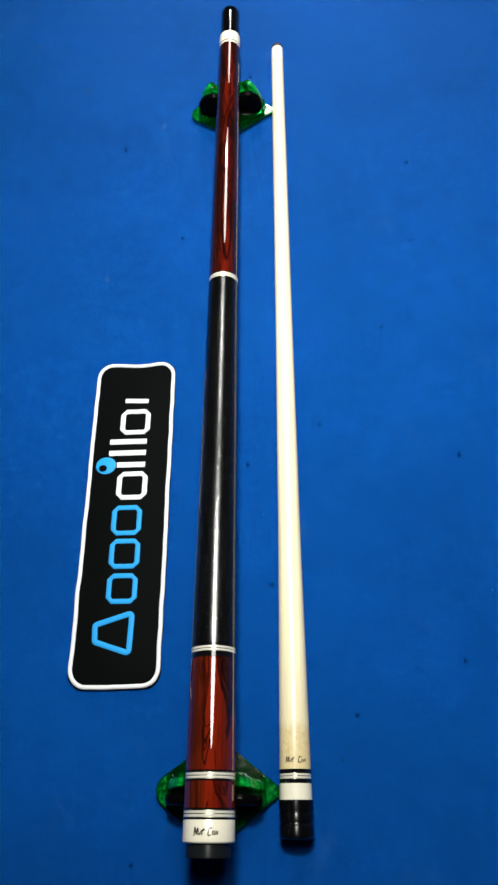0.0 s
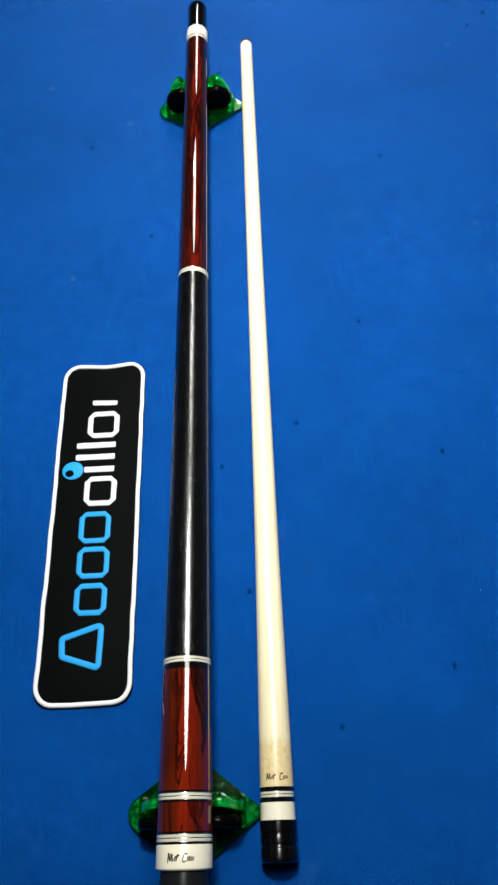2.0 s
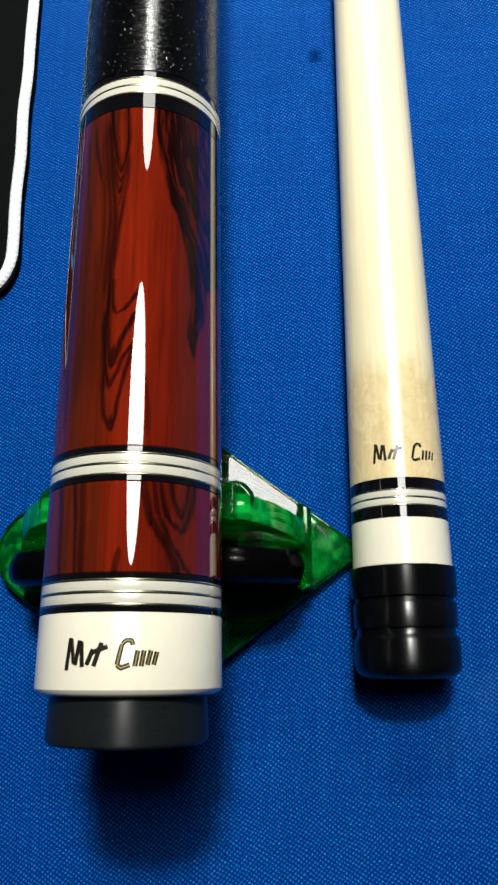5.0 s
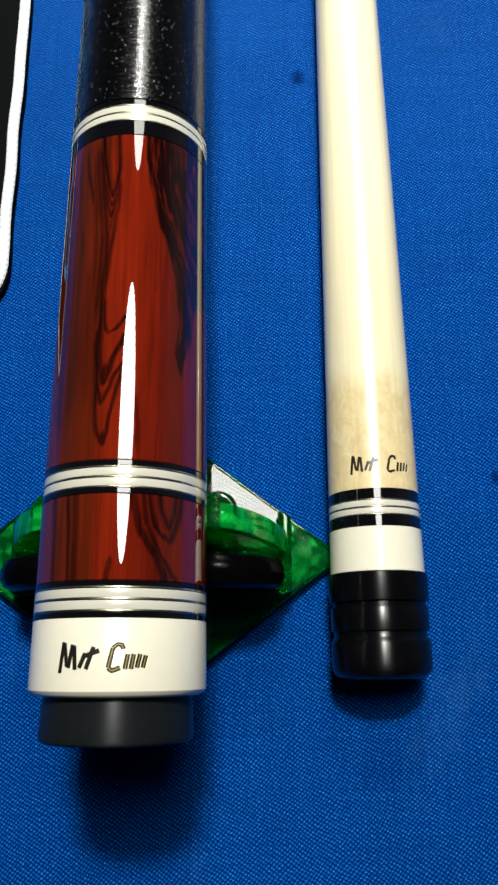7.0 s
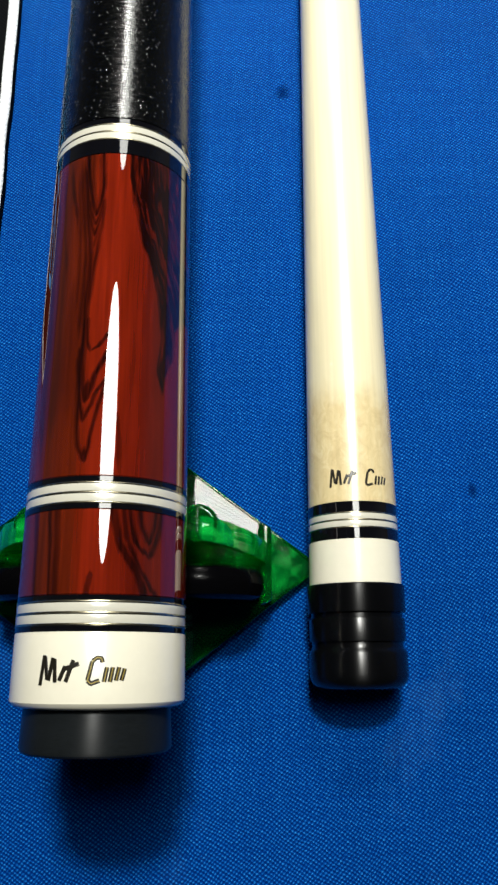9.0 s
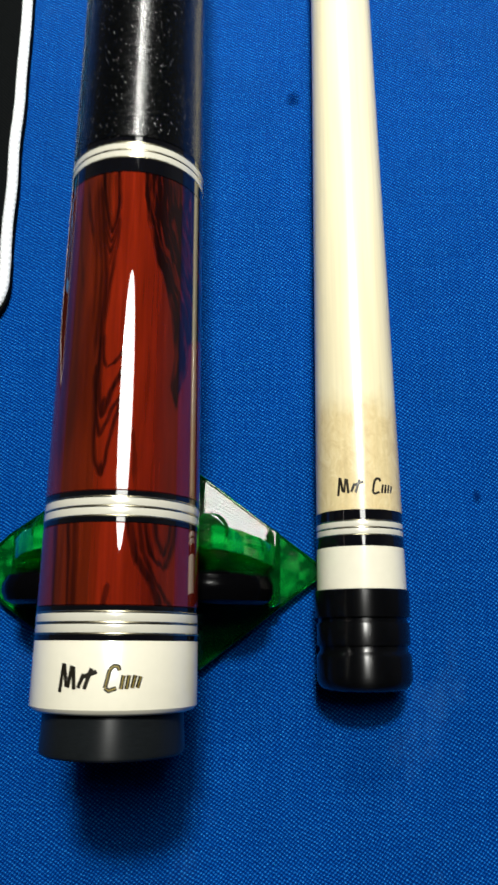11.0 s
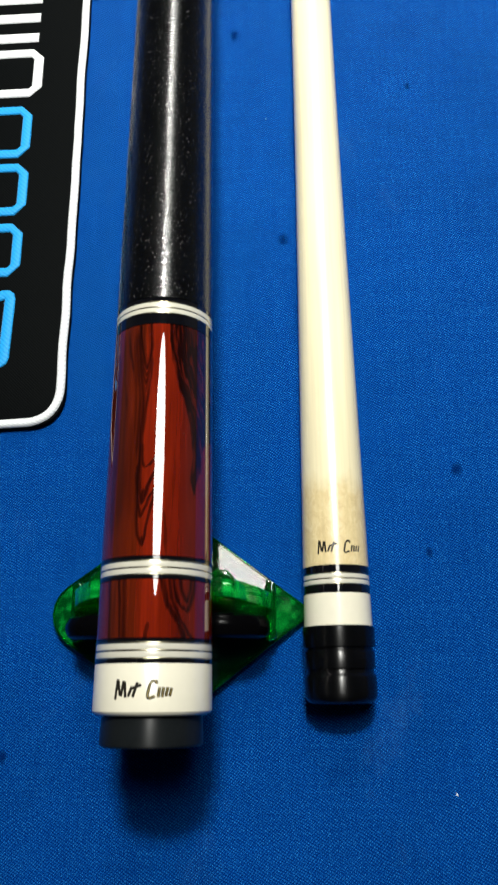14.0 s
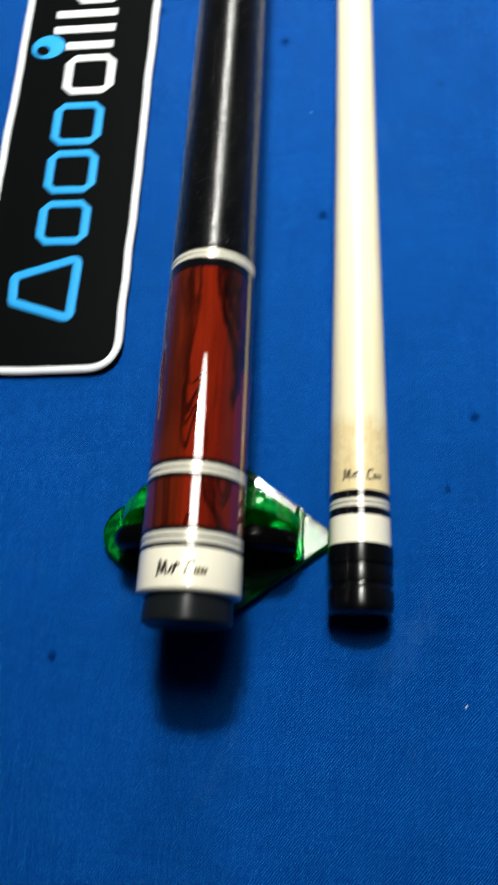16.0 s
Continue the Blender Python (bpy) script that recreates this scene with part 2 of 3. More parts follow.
    fig.vein([(-6.1, 18.0), (-6.5, 37.0)], 0.6, 0.6, 0.8, 1.0)
    fig.vein([(9.8, 18.5), (7.6, 24.4), (5.2, 28.8), (3.8, 37.0)], 1.0, 0.5, 0.95, 1.0)
    fig.vein([(11.8, 18.5), (8.6, 24.2), (6.6, 29.0), (5.4, 37.0)], 0.5, 0.4, 0.9, 1.0)
    fig.hook([(7.8, 28.9), (6.4, 37.0)], (10.2, 26.0), [(11.4, 31.2), (11.8, 37.0)], 0.4)
    fig.hook([(8.7, 31.5), (8.0, 37.0)], (9.9, 28.4), [(10.7, 32.0), (10.9, 37.0)], 0.3)
    fine = n.ramp(n.noise(n.coords((1, 0.03, 1)), 1500.0, 2.0, 0.6), [(0.3, grey(0.82)), (0.7, grey(1.08))])
    long_grain = n.ramp(n.noise(n.coords((1, 0.05, 1)), 480.0, 3.0, 0.6, 0.4), [(0.34, grey(0.74)), (0.60, grey(1.06))])
    hue = n.mix(1.0, n.mix(1.0, hue, long_grain, "MULTIPLY"), fine, "MULTIPLY")
    return lacquered(n, n.mix(n.math("MULTIPLY", fig.dark, 0.96), hue, (0.0035, 0.0014, 0.0012, 1)))


def make_rosewood(name, left, middle, right, vein, flame, streak):
    n = Nodes(name)
    tex = n.add("ShaderNodeTexCoord")
    xyz = n.add("ShaderNodeSeparateXYZ", {0: tex.outputs["Object"]})
    x = xyz.outputs[0]
    swerve = n.noise(n.coords((1.0, 0.20, 1.0)), 90.0, 2.0, 0.45)
    ragged = n.noise(n.coords((1.0, 0.30, 1.0)), 420.0, 2.0, 0.55)
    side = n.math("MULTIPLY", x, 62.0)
    # ground colour across the stick: dark on both flanks, redder in the middle
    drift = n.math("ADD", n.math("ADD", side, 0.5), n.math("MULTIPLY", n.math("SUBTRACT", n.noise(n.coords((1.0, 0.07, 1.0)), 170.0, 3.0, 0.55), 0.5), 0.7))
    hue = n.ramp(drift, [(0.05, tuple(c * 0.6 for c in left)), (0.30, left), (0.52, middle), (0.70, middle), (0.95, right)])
    # long parallel dark veins that swerve and close into points
    field = n.math("ADD", n.math("MULTIPLY", x, 300.0), n.math("ADD", n.math("MULTIPLY", swerve, 8.5), n.math("MULTIPLY", ragged, 0.30)))
    wave = n.math("SINE", n.math("MULTIPLY", field, 2 * math.pi))
    line = n.ramp(wave, [(0.35, grey(0.0)), (0.75, grey(0.6)), (0.97, grey(1.0))])
    flank = n.math("ABSOLUTE", n.math("SUBTRACT", n.math("MULTIPLY", x, 75.0), 0.10))
    zone = n.math("ADD", flank, n.math("MULTIPLY", n.math("SUBTRACT", n.noise(n.coords((1.0, 0.22, 1.0)), 105.0, 2.0, 0.5), 0.5), 1.9))
    veins = n.math("MULTIPLY", line, n.ramp(zone, [(0.02, grey(0.0)), (0.30, grey(1.0))]))
    # broad black flame figure with feathered ends
    lick = n.noise(n.coords((1.0, 0.10, 1.0)), 210.0, 4.0, 0.62)
    lick = n.math("ADD", lick, n.math("MULTIPLY", n.math("SUBTRACT", n.noise(n.coords((1.0, 0.35, 1.0)), 48.0, 1.0), 0.5), 0.55))
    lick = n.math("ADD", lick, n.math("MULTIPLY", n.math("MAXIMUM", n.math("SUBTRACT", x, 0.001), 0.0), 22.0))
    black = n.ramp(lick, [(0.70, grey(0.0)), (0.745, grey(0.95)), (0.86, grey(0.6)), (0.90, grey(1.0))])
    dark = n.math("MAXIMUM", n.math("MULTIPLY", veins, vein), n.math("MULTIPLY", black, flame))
    # a dark shoulder at the joint, swept veins below it, and a tongue that ends at the wrap
    fig = Figure(n, 420.0, 320.0)
    fig.vein([(-0.5, 664.0), (-4.5, 684.0), (-6.5, 702.0), (-7.0, 724.0)], 3.4, 2.0, 0.9, 14.0)
    fig.vein([(6.6, 655.0), (7.4, 680.0), (8.2, 722.0)], 1.2, 1.0, 0.85, 8.0)
    fig.vein([(-4.5, 560.0), (-3.5, 598.0), (-0.5, 622.0), (4.0, 641.0), (7.0, 655.0)], 0.9, 0.9, 0.9, 8.0)
    fig.vein([(-1.0, 540.0), (0.2, 590.0), (1.4, 616.0), (5.0, 628.0), (8.0, 640.0)], 0.8, 0.8, 0.85, 8.0)
    fig.vein([(6.4, 520.0), (7.4, 560.0), (7.0, 600.0), (5.4, 622.0)], 1.0, 1.0, 0.8, 10.0)
    fig.vein([(3.2, 440.0), (1.0, 455.0), (-0.8, 472.0), (-2.2, 500.0), (-2.0, 540.0)], 1.3, 0.9, 0.95, 5.0)
    fig.vein([(3.4, 440.0), (5.2, 455.0), (6.2, 470.0), (6.6, 520.0)], 0.8, 0.8, 0.9, 5.0)
    fig.vein([(-2.0, 446.0), (-4.4, 472.0), (-5.6, 520.0), (-6.0, 570.0)], 0.8, 0.9, 0.85, 8.0)
    dark = n.math("MAXIMUM", dark, fig.dark)
    fine = n.ramp(n.noise(n.coords((1, 0.03, 1)), 1500.0, 2.0, 0.6), [(0.3, grey(0.80)), (0.7, grey(1.08))])
    long_grain = n.ramp(n.noise(n.coords((1, 0.05, 1)), 480.0, 3.0, 0.6, 0.4), [(0.34, grey(1.0 - streak)), (0.60, grey(1.0 + 0.25 * streak))])
    hue = n.mix(1.0, hue, long_grain, "MULTIPLY")
    tone = n.mix(dark, n.mix(1.0, hue, fine, "MULTIPLY"), (0.0035, 0.0014, 0.0012, 1))
    return lacquered(n, tone)


def make_maple():
    n = Nodes("pale_maple")
    grain = n.noise(n.coords((1, 0.02, 1)), 900.0, 3.0, 0.55)
    broad = n.noise(n.coords((1, 0.06, 1)), 150.0, 3.0, 0.5)
    curl = n.noise(n.coords((1, 0.7, 1)), 330.0, 4.0, 0.65, 1.2)
    pale = n.ramp(broad, [(0.3, (0.75, 0.665, 0.43)), (0.7, (0.86, 0.78, 0.54))])
    tan = n.ramp(curl, [(0.25, (0.56, 0.43, 0.22)), (0.5, (0.67, 0.54, 0.29)), (0.8, (0.77, 0.66, 0.40))])
    # the figured splice at the joint end, with a ragged border
    y = n.add("ShaderNodeSeparateXYZ", {0: n.add("ShaderNodeTexCoord").outputs["Object"]}).outputs[1]
    ragged = n.math("ADD", y, n.math("MULTIPLY", n.math("SUBTRACT", n.noise(n.coords((1, 0.3, 1)), 260.0, 3.0), 0.5), 0.012))
    splice = n.ramp(n.math("SUBTRACT", n.math("MULTIPLY", ragged, 10.0), 0.2), [(0.47, grey(1.0)), (0.54, grey(0.0))])
    shade = n.ramp(grain, [(0.3, grey(0.92)), (0.7, grey(1.04))])
    n.set(Base_Color=n.mix(1.0, n.mix(splice, pale, tan), shade, "MULTIPLY"), Roughness=0.32)
    n.put(n.bsdf, "Coat Weight", 0.6)
    n.put(n.bsdf, "Coat Roughness", 0.06)
    n.bump(grain, 0.04, 0.0001)
    return n.mat


def make_wrap():
    n = Nodes("black_linen_wrap")
    across = n.add("ShaderNodeMapping", {"Vector": n.add("ShaderNodeTexCoord").outputs["Object"], "Rotation": (0.0, 0.0, -0.6), "Scale": (1.0, 0.7, 1.0)}).outputs[0]
    # tiny knots in the linen, proud of the lacquer; pale colour adds painted sparkle
    flecks = n.add("ShaderNodeTexVoronoi", {"Vector": across, "Scale": 1800.0})
    luck = n.add("ShaderNodeSeparateColor", {0: flecks.outputs["Color"]}).outputs[0]
    knot = n.math("LESS_THAN", flecks.outputs["Distance"], n.math("MULTIPLY", n.math("POWER", luck, 2.0), 0.29))
    bright = n.ramp(luck, [(0.50, grey(0.0)), (0.75, grey(0.12)), (0.92, grey(0.5)), (1.0, grey(1.0))])
    n.set(Base_Color=n.mix(n.math("MULTIPLY", knot, bright), (0.0012, 0.0013, 0.0014, 1), (0.115, 0.115, 0.112, 1)))
    # slanting threads under the lacquer
    thread = n.noise(n.add("ShaderNodeMapping", {"Vector": n.add("ShaderNodeTexCoord").outputs["Object"], "Rotation": (0.0, 0.0, -0.95), "Scale": (0.16, 1.0, 1.0)}).outputs[0], 2600.0, 2.0, 0.6)
    n.set(Roughness=n.ramp(thread, [(0.3, grey(0.08)), (0.7, grey(0.24))]))
    n.put(n.bsdf, "Specular IOR Level", 0.68)
    dome = n.math("MAXIMUM", n.math("SUBTRACT", 0.25, flecks.outputs["Distance"]), 0.0)
    lucky = n.math("GREATER_THAN", luck, 0.60)
    height = n.math("ADD", n.math("MULTIPLY", thread, 1.5), n.math("MULTIPLY", n.math("MULTIPLY", dome, lucky), 5.0))
    n.bump(height, 0.85, 0.00006)
    return n.mat


def make_plain(name, color, rough, metallic=0.0, coat=0.0, grain=0.06, scale=400.0, bump=0.02, shine=0.5, polish=0.04):
    n = Nodes(name)
    co = n.coords()
    g = n.noise(co, scale, 3.0, 0.6)
    broad = n.noise(co, scale * 0.07, 2.0, 0.5)
    lo = tuple(c * (1 - grain) for c in color)
    hi = tuple(min(1, c * (1 + grain)) for c in color)
    tone = n.ramp(n.math("ADD", n.math("MULTIPLY", g, 0.6), n.math("MULTIPLY", broad, 0.4)), [(0.3, lo), (0.7, hi)])
    n.set(Base_Color=tone, Roughness=rough, Metallic=metallic)
    n.put(n.bsdf, "Coat Weight", coat)
    n.put(n.bsdf, "Coat Roughness", polish)
    n.put(n.bsdf, "Coat IOR", 1.7)
    n.put(n.bsdf, "Specular IOR Level", shine)
    n.bump(g, bump, 0.0003)
    return n.mat


def make_turned_plastic(name, color, rough, shine):
    """Plastic straight from the lathe: fine rings across draw the glint out along the axis."""
    n = Nodes(name)
    tangent = n.add("ShaderNodeTangent")
    tangent.direction_type, tangent.axis = "RADIAL", "Y"
    haze = n.noise(n.coords((1, 6, 1)), 700.0, 2.0, 0.5)
    n.set(Base_Color=n.ramp(haze, [(0.3, color), (0.7, tuple(c * 1.4 for c in color))]), Roughness=rough, Anisotropic=0.85, Anisotropic_Rotation=0.25, Tangent=tangent.outputs[0])
    n.put(n.bsdf, "Specular IOR Level", shine)
    return n.mat


def make_thread(name, color, direction, scale=420.0, sheen=0.2, shine=0.3, relief=0.35):
    n = Nodes(name)
    co = n.coords()
    wave = n.add("ShaderNodeTexWave", {"Vector": co, "Scale": scale, "Distortion": 2.0, "Detail": 2.0, "Detail Scale": 3.0}, bands=direction)
    fluff = n.noise(co, 1800.0, 2.0, 0.6)
    h = n.math("ADD", n.math("MULTIPLY", wave.outputs["Fac"], 0.7), n.math("MULTIPLY", fluff, 0.4))
    tone = n.ramp(h, [(0.1, tuple(c * 0.80 for c in color)), (0.8, color)])
    n.set(Base_Color=tone, Roughness=0.6)
    n.put(n.bsdf, "Sheen Weight", sheen)
    n.put(n.bsdf, "Specular IOR Level", shine)
    n.bump(h, relief, 0.0003)
    return n.mat


def make_acrylic(name, clear, low, high, ior, stretch=(1.0, 2.6, 2.6), grain=60.0, span=(0.40, 0.62), haze=0.06):
    n = Nodes(name)
    co = n.coords((1.0, 2.6, 2.6))
    # green mottling stands in for caustics and light held inside the acrylic
    caustic_mottle = n.noise(n.coords(stretch), grain, 1.0, 0.5, 0.5)
    scuffs = n.noise(co, 90.0, 3.0, 0.6, 0.8)
    n.set(Base_Color=n.ramp(caustic_mottle, [(span[0], low), (span[1], high)]), Roughness=n.ramp(scuffs, [(0.4, grey(0.015)), (0.7, grey(haze))]), IOR=ior)
    n.put(n.bsdf, "Transmission Weight", clear)
    n.bump(n.noise(co, 70.0, 1.0), 0.03, 0.0006)
    return n.mat


def make_stain(name, color, strength):
    """A soaked-in spot, thin towards its ragged edge."""
    n = Nodes(name)
    place = n.add("ShaderNodeTexCoord")
    flat = n.add("ShaderNodeVectorMath", {0: place.outputs["Generated"], 1: (1.0, 1.0, 0.0)}, operation="MULTIPLY").outputs[0]
    away = n.add("ShaderNodeVectorMath", {0: flat, 1: (0.5, 0.5, 0.0)}, operation="DISTANCE").outputs["Value"]
    ragged = n.math("ADD", away, n.math("MULTIPLY", n.math("SUBTRACT", n.noise(n.coords(), 900.0, 3.0, 0.6), 0.5), 0.5))
    n.set(Base_Color=(*color, 1), Roughness=0.9, Alpha=n.ramp(ragged, [(0.10, grey(strength)), (0.56, grey(0.0))]))
    n.put(n.bsdf, "Specular IOR Level", 0.0)
    return n.mat


CLOTH = make_cloth()
ROSEWOOD = make_figured_rosewood("red_rosewood", (0.112, 0.0118, 0.0028), (0.176, 0.0118, 0.0028), (0.104, 0.0070, 0.0025))
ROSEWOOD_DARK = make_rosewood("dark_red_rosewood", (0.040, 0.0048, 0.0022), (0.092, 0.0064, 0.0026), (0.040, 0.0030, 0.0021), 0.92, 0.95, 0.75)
MAPLE = make_maple()
WRAP = make_wrap()
IVORY = make_plain("ivory_resin", (0.76, 0.72, 0.58), 0.25, coat=0.7, grain=0.03, bump=0.0)
RING_WHITE = make_plain("ring_ivory", (0.58, 0.56, 0.47), 0.25, coat=1.0, grain=0.03, bump=0.0, polish=0.13)
RING_GOLD = make_plain("ring_brass", (0.62, 0.56, 0.38), 0.27, metallic=1.0, grain=0.05, bump=0.0)
RING_BLACK = make_plain("ring_ebony", (0.003, 0.003, 0.004), 0.3, coat=1.0, bump=0.0, shine=0.0)
RUBBER = make_turned_plastic("grey_rubber", (0.0070, 0.0084, 0.0092), 0.42, 0.22)
GLOSS_PLASTIC = make_plain("glossy_black_plastic", (0.0016, 0.0017, 0.0020), 0.07, grain=0.15, bump=0.0, shine=0.6)
BLACK_PLASTIC = make_turned_plastic("turned_black_plastic", (0.0016, 0.0017, 0.0020), 0.26, 0.36)
PAD_RUBBER = make_plain("black_pad_rubber", (0.0012, 0.0012, 0.0015), 0.16, grain=0.2, bump=0.10, shine=0.025)
LEATHER = make_plain("brown_leather", (0.025, 0.012, 0.009), 0.7, grain=0.3, scale=1500.0, bump=0.2)
FERRULE = make_plain("white_ferrule", (0.80, 0.78, 0.70), 0.3, coat=0.4, grain=0.02, bump=0.0)
INK = make_plain("dark_ink", (0.010, 0.008, 0.004), 0.35, grain=0.2)
GILT = make_plain("gilt_ink", (0.34, 0.26, 0.06), 0.3, metallic=0.4, grain=0.2)
ACRYLIC = make_acrylic("green_acrylic", 0.972, (0.0, 0.34, 0.036), (0.002, 0.58, 0.075), 1.66, haze=0.10)
# brighter green copies: wall streaks and tip speckle have caustic light painted in
ACRYLIC_LIT = make_acrylic("light_streaked_acrylic", 0.70, (0.0, 0.50, 0.055), (0.010, 1.0, 0.12), 1.45, (0.08, 1.6, 2.6), 150.0, (0.42, 0.58))
ACRYLIC_TIP = make_acrylic("caustic_pebbled_acrylic", 0.78, (0.0, 0.18, 0.026), (0.008, 0.75, 0.09), 1.7, (1.0, 1.0, 1.0), 300.0, (0.42, 0.66), 0.14)
ACRYLIC_PEG = make_acrylic("clear_green_acrylic", 0.95, (0.0, 0.40, 0.05), (0.004, 0.66, 0.09), 1.52)
ACRYLIC_RIM = make_acrylic("green_acrylic_rim", 0.90, (0.0, 0.14, 0.018), (0.002, 0.42, 0.05), 1.52)
PATCH_BLACK = make_thread("black_twill", (0.0021, 0.0027, 0.0029), "DIAGONAL", 520.0, 0.0, 0.02)
THREAD_WHITE = make_thread("white_thread", (0.80, 0.82, 0.84), "DIAGONAL", 330.0)
THREAD_BLUE = make_thread("light_blue_thread", (0.002, 0.31, 0.74), "DIAGONAL", 330.0)
STAIN = make_stain("dark_stain", (0.0002, 0.0120, 0.095), 0.62)
CHALK = make_stain("chalk_dust", (0.06, 0.22, 0.48), 0.18)
LINT = make_plain("pale_lint", (0.55, 0.62, 0.72), 0.9)
UNSEEN_WALL = make_plain("unseen_wall_grey", (0.08, 0.08, 0.085), 0.8, grain=0.05, scale=40.0)


# ---- mesh helpers ----
def part(name, bm, material, parent=None, label="", sharp=32):
    bmesh.ops.recalc_face_normals(bm, faces=bm.faces)
    mesh = bpy.data.meshes.new(name)
    bm.to_mesh(mesh)
    bm.free()
    for p in mesh.polygons:
        p.use_smooth = True
    mesh.set_sharp_from_angle(angle=radians(sharp))
    mesh.materials.append(material)
    ob = new(name, mesh)
    if parent:
        ob.parent = parent
    if label:
        tagged(ob, label)
    return ob


def empty(name, m, label, category, group=""):
    ob = new(name)
    ob.empty_display_size = 0.02
    ob.matrix_world = m
    return tagged(ob, label, category, group)


def lathe(profile, sides=72):
    """Turns (y, radius) pairs round the local y axis and closes both ends."""
    bm = bmesh.new()
    rings = []
    for y, r in profile:
        rings.append([bm.verts.new((r * math.sin(2 * math.pi * k / sides), y, r * math.cos(2 * math.pi * k / sides))) for k in range(sides)])
    for a, b in zip(rings, rings[1:]):
        for k in range(sides):
            bm.faces.new((a[k], a[(k + 1) % sides], b[(k + 1) % sides], b[k]))
    bm.faces.new(rings[0])
    bm.faces.new(rings[-1][::-1])
    return bm


def turned(y0, y1, radius, edge=0.0002, proud=0.0, steps=1):
    """A profile between two places on a tapered stick, with small rounded rims."""
    rows = [(y0, radius(y0) + proud - edge), (y0 + edge, radius(y0) + proud)]
    for k in range(1, steps):
        y = y0 + (y1 - y0) * k / steps
        rows.append((y, radius(y) + proud))
    return rows + [(y1 - edge, radius(y1) + proud), (y1, radius(y1) + proud - edge)]


def smooth_outline(points, closed=True, steps=6):
    """A Catmull-Rom curve through points of the plane."""
    out, count = [], len(points)
    for k in range(count if closed else count - 1):
        p = [Vector(points[(k + d) % count] if closed else points[min(max(k + d, 0), count - 1)]) for d in (-1, 0, 1, 2)]
        for s in range(steps):
            t = s / steps
            out.append(0.5 * (2 * p[1] + (p[2] - p[0]) * t + (2 * p[0] - 5 * p[1] + 4 * p[2] - p[3]) * t * t + (3 * p[1] - p[0] - 3 * p[2] + p[3]) * t ** 3))
    return [(v.x, v.y) for v in out]


def rounded_polygon(corners, radius, steps=6):
    """A polygon whose corners are rounded."""
    out, count = [], len(corners)
    for k in range(count):
        c = Vector(corners[k])
        a = (Vector(corners[k - 1]) - c).normalized()
        b = (Vector(corners[(k + 1) % count]) - c).normalized()
        half = a.angle(b) / 2
        size = radius[k] if isinstance(radius, tuple) else radius
        reach = size / math.tan(half)
        middle = c + (a + b).normalized() * (size / math.sin(half))
        start, end = c + a * reach - middle, c + b * reach - middle
        turn = start.angle_signed(end)
        for s in range(steps + 1):
            v = start.copy()
            v.rotate(Matrix.Rotation(-turn * s / steps, 2))
            out.append(tuple(middle + v))
    return out


def slab(outline, low, high, bevel=0.0, plane="xy"):
    """Extrudes an outline between two heights and bevels the upper and lower rims."""
    def inset(points, d):
        res, count = [], len(points)
        area = sum(points[i - 1][0] * points[i][1] - points[i][0] * points[i - 1][1] for i in range(count))
        side = 1 if area > 0 else -1
        for i in range(count):
            e = (Vector(points[(i + 1) % count]) - Vector(points[i - 1])).normalized()
            res.append((points[i][0] - e.y * d * side, points[i][1] + e.x * d * side))
        return res

    if bevel:
        levels = [(low, bevel), (low + bevel * 0.3, bevel * 0.3), (low + bevel, 0), (high - bevel, 0), (high - bevel * 0.3, bevel * 0.3), (high, bevel)]
    else:
        levels = [(low, 0), (high, 0)]
    bm = bmesh.new()
    rings = []
    for h, d in levels:
        pts = inset(outline, d) if d else outline
        rings.append([bm.verts.new((x, y, h) if plane == "xy" else (x, h, y)) for x, y in pts])
    count = len(outline)
    for a, b in zip(rings, rings[1:]):
        for k in range(count):
            bm.faces.new((a[k], a[(k + 1) % count], b[(k + 1) % count], b[k]))
    caps = [bm.faces.new(rings[0]), bm.faces.new(rings[-1][::-1])]
    bmesh.ops.triangulate(bm, faces=caps)
    return bm


def sweep(points, width, height, closed=False, base=0.0, steps=6):
    """A half-round cord along a line of the plane."""
    bm = bmesh.new()
    rings, count = [], len(points)
    for k in range(count):
        p = Vector(points[k])
        a = Vector(points[k - 1]) if closed or k else p
        b = Vector(points[(k + 1) % count]) if closed or k < count - 1 else p
        e = (b - a).normalized()
        side = Vector((-e.y, e.x))
        ring = []
        for s in range(steps + 1):
            t = math.pi * s / steps
            q = p + side * (math.cos(t) * width / 2)
            ring.append(bm.verts.new((q.x, q.y, base + math.sin(t) * height)))
        rings.append(ring)
    for k in range(count if closed else count - 1):
        a, b = rings[k], rings[(k + 1) % count]
        for s in range(steps):
            bm.faces.new((a[s], a[s + 1], b[s + 1], b[s]))
        bm.faces.new((a[steps], a[0], b[0], b[steps]))
    if not closed:
        bm.faces.new(rings[0])
        bm.faces.new(rings[-1][::-1])
    return bm


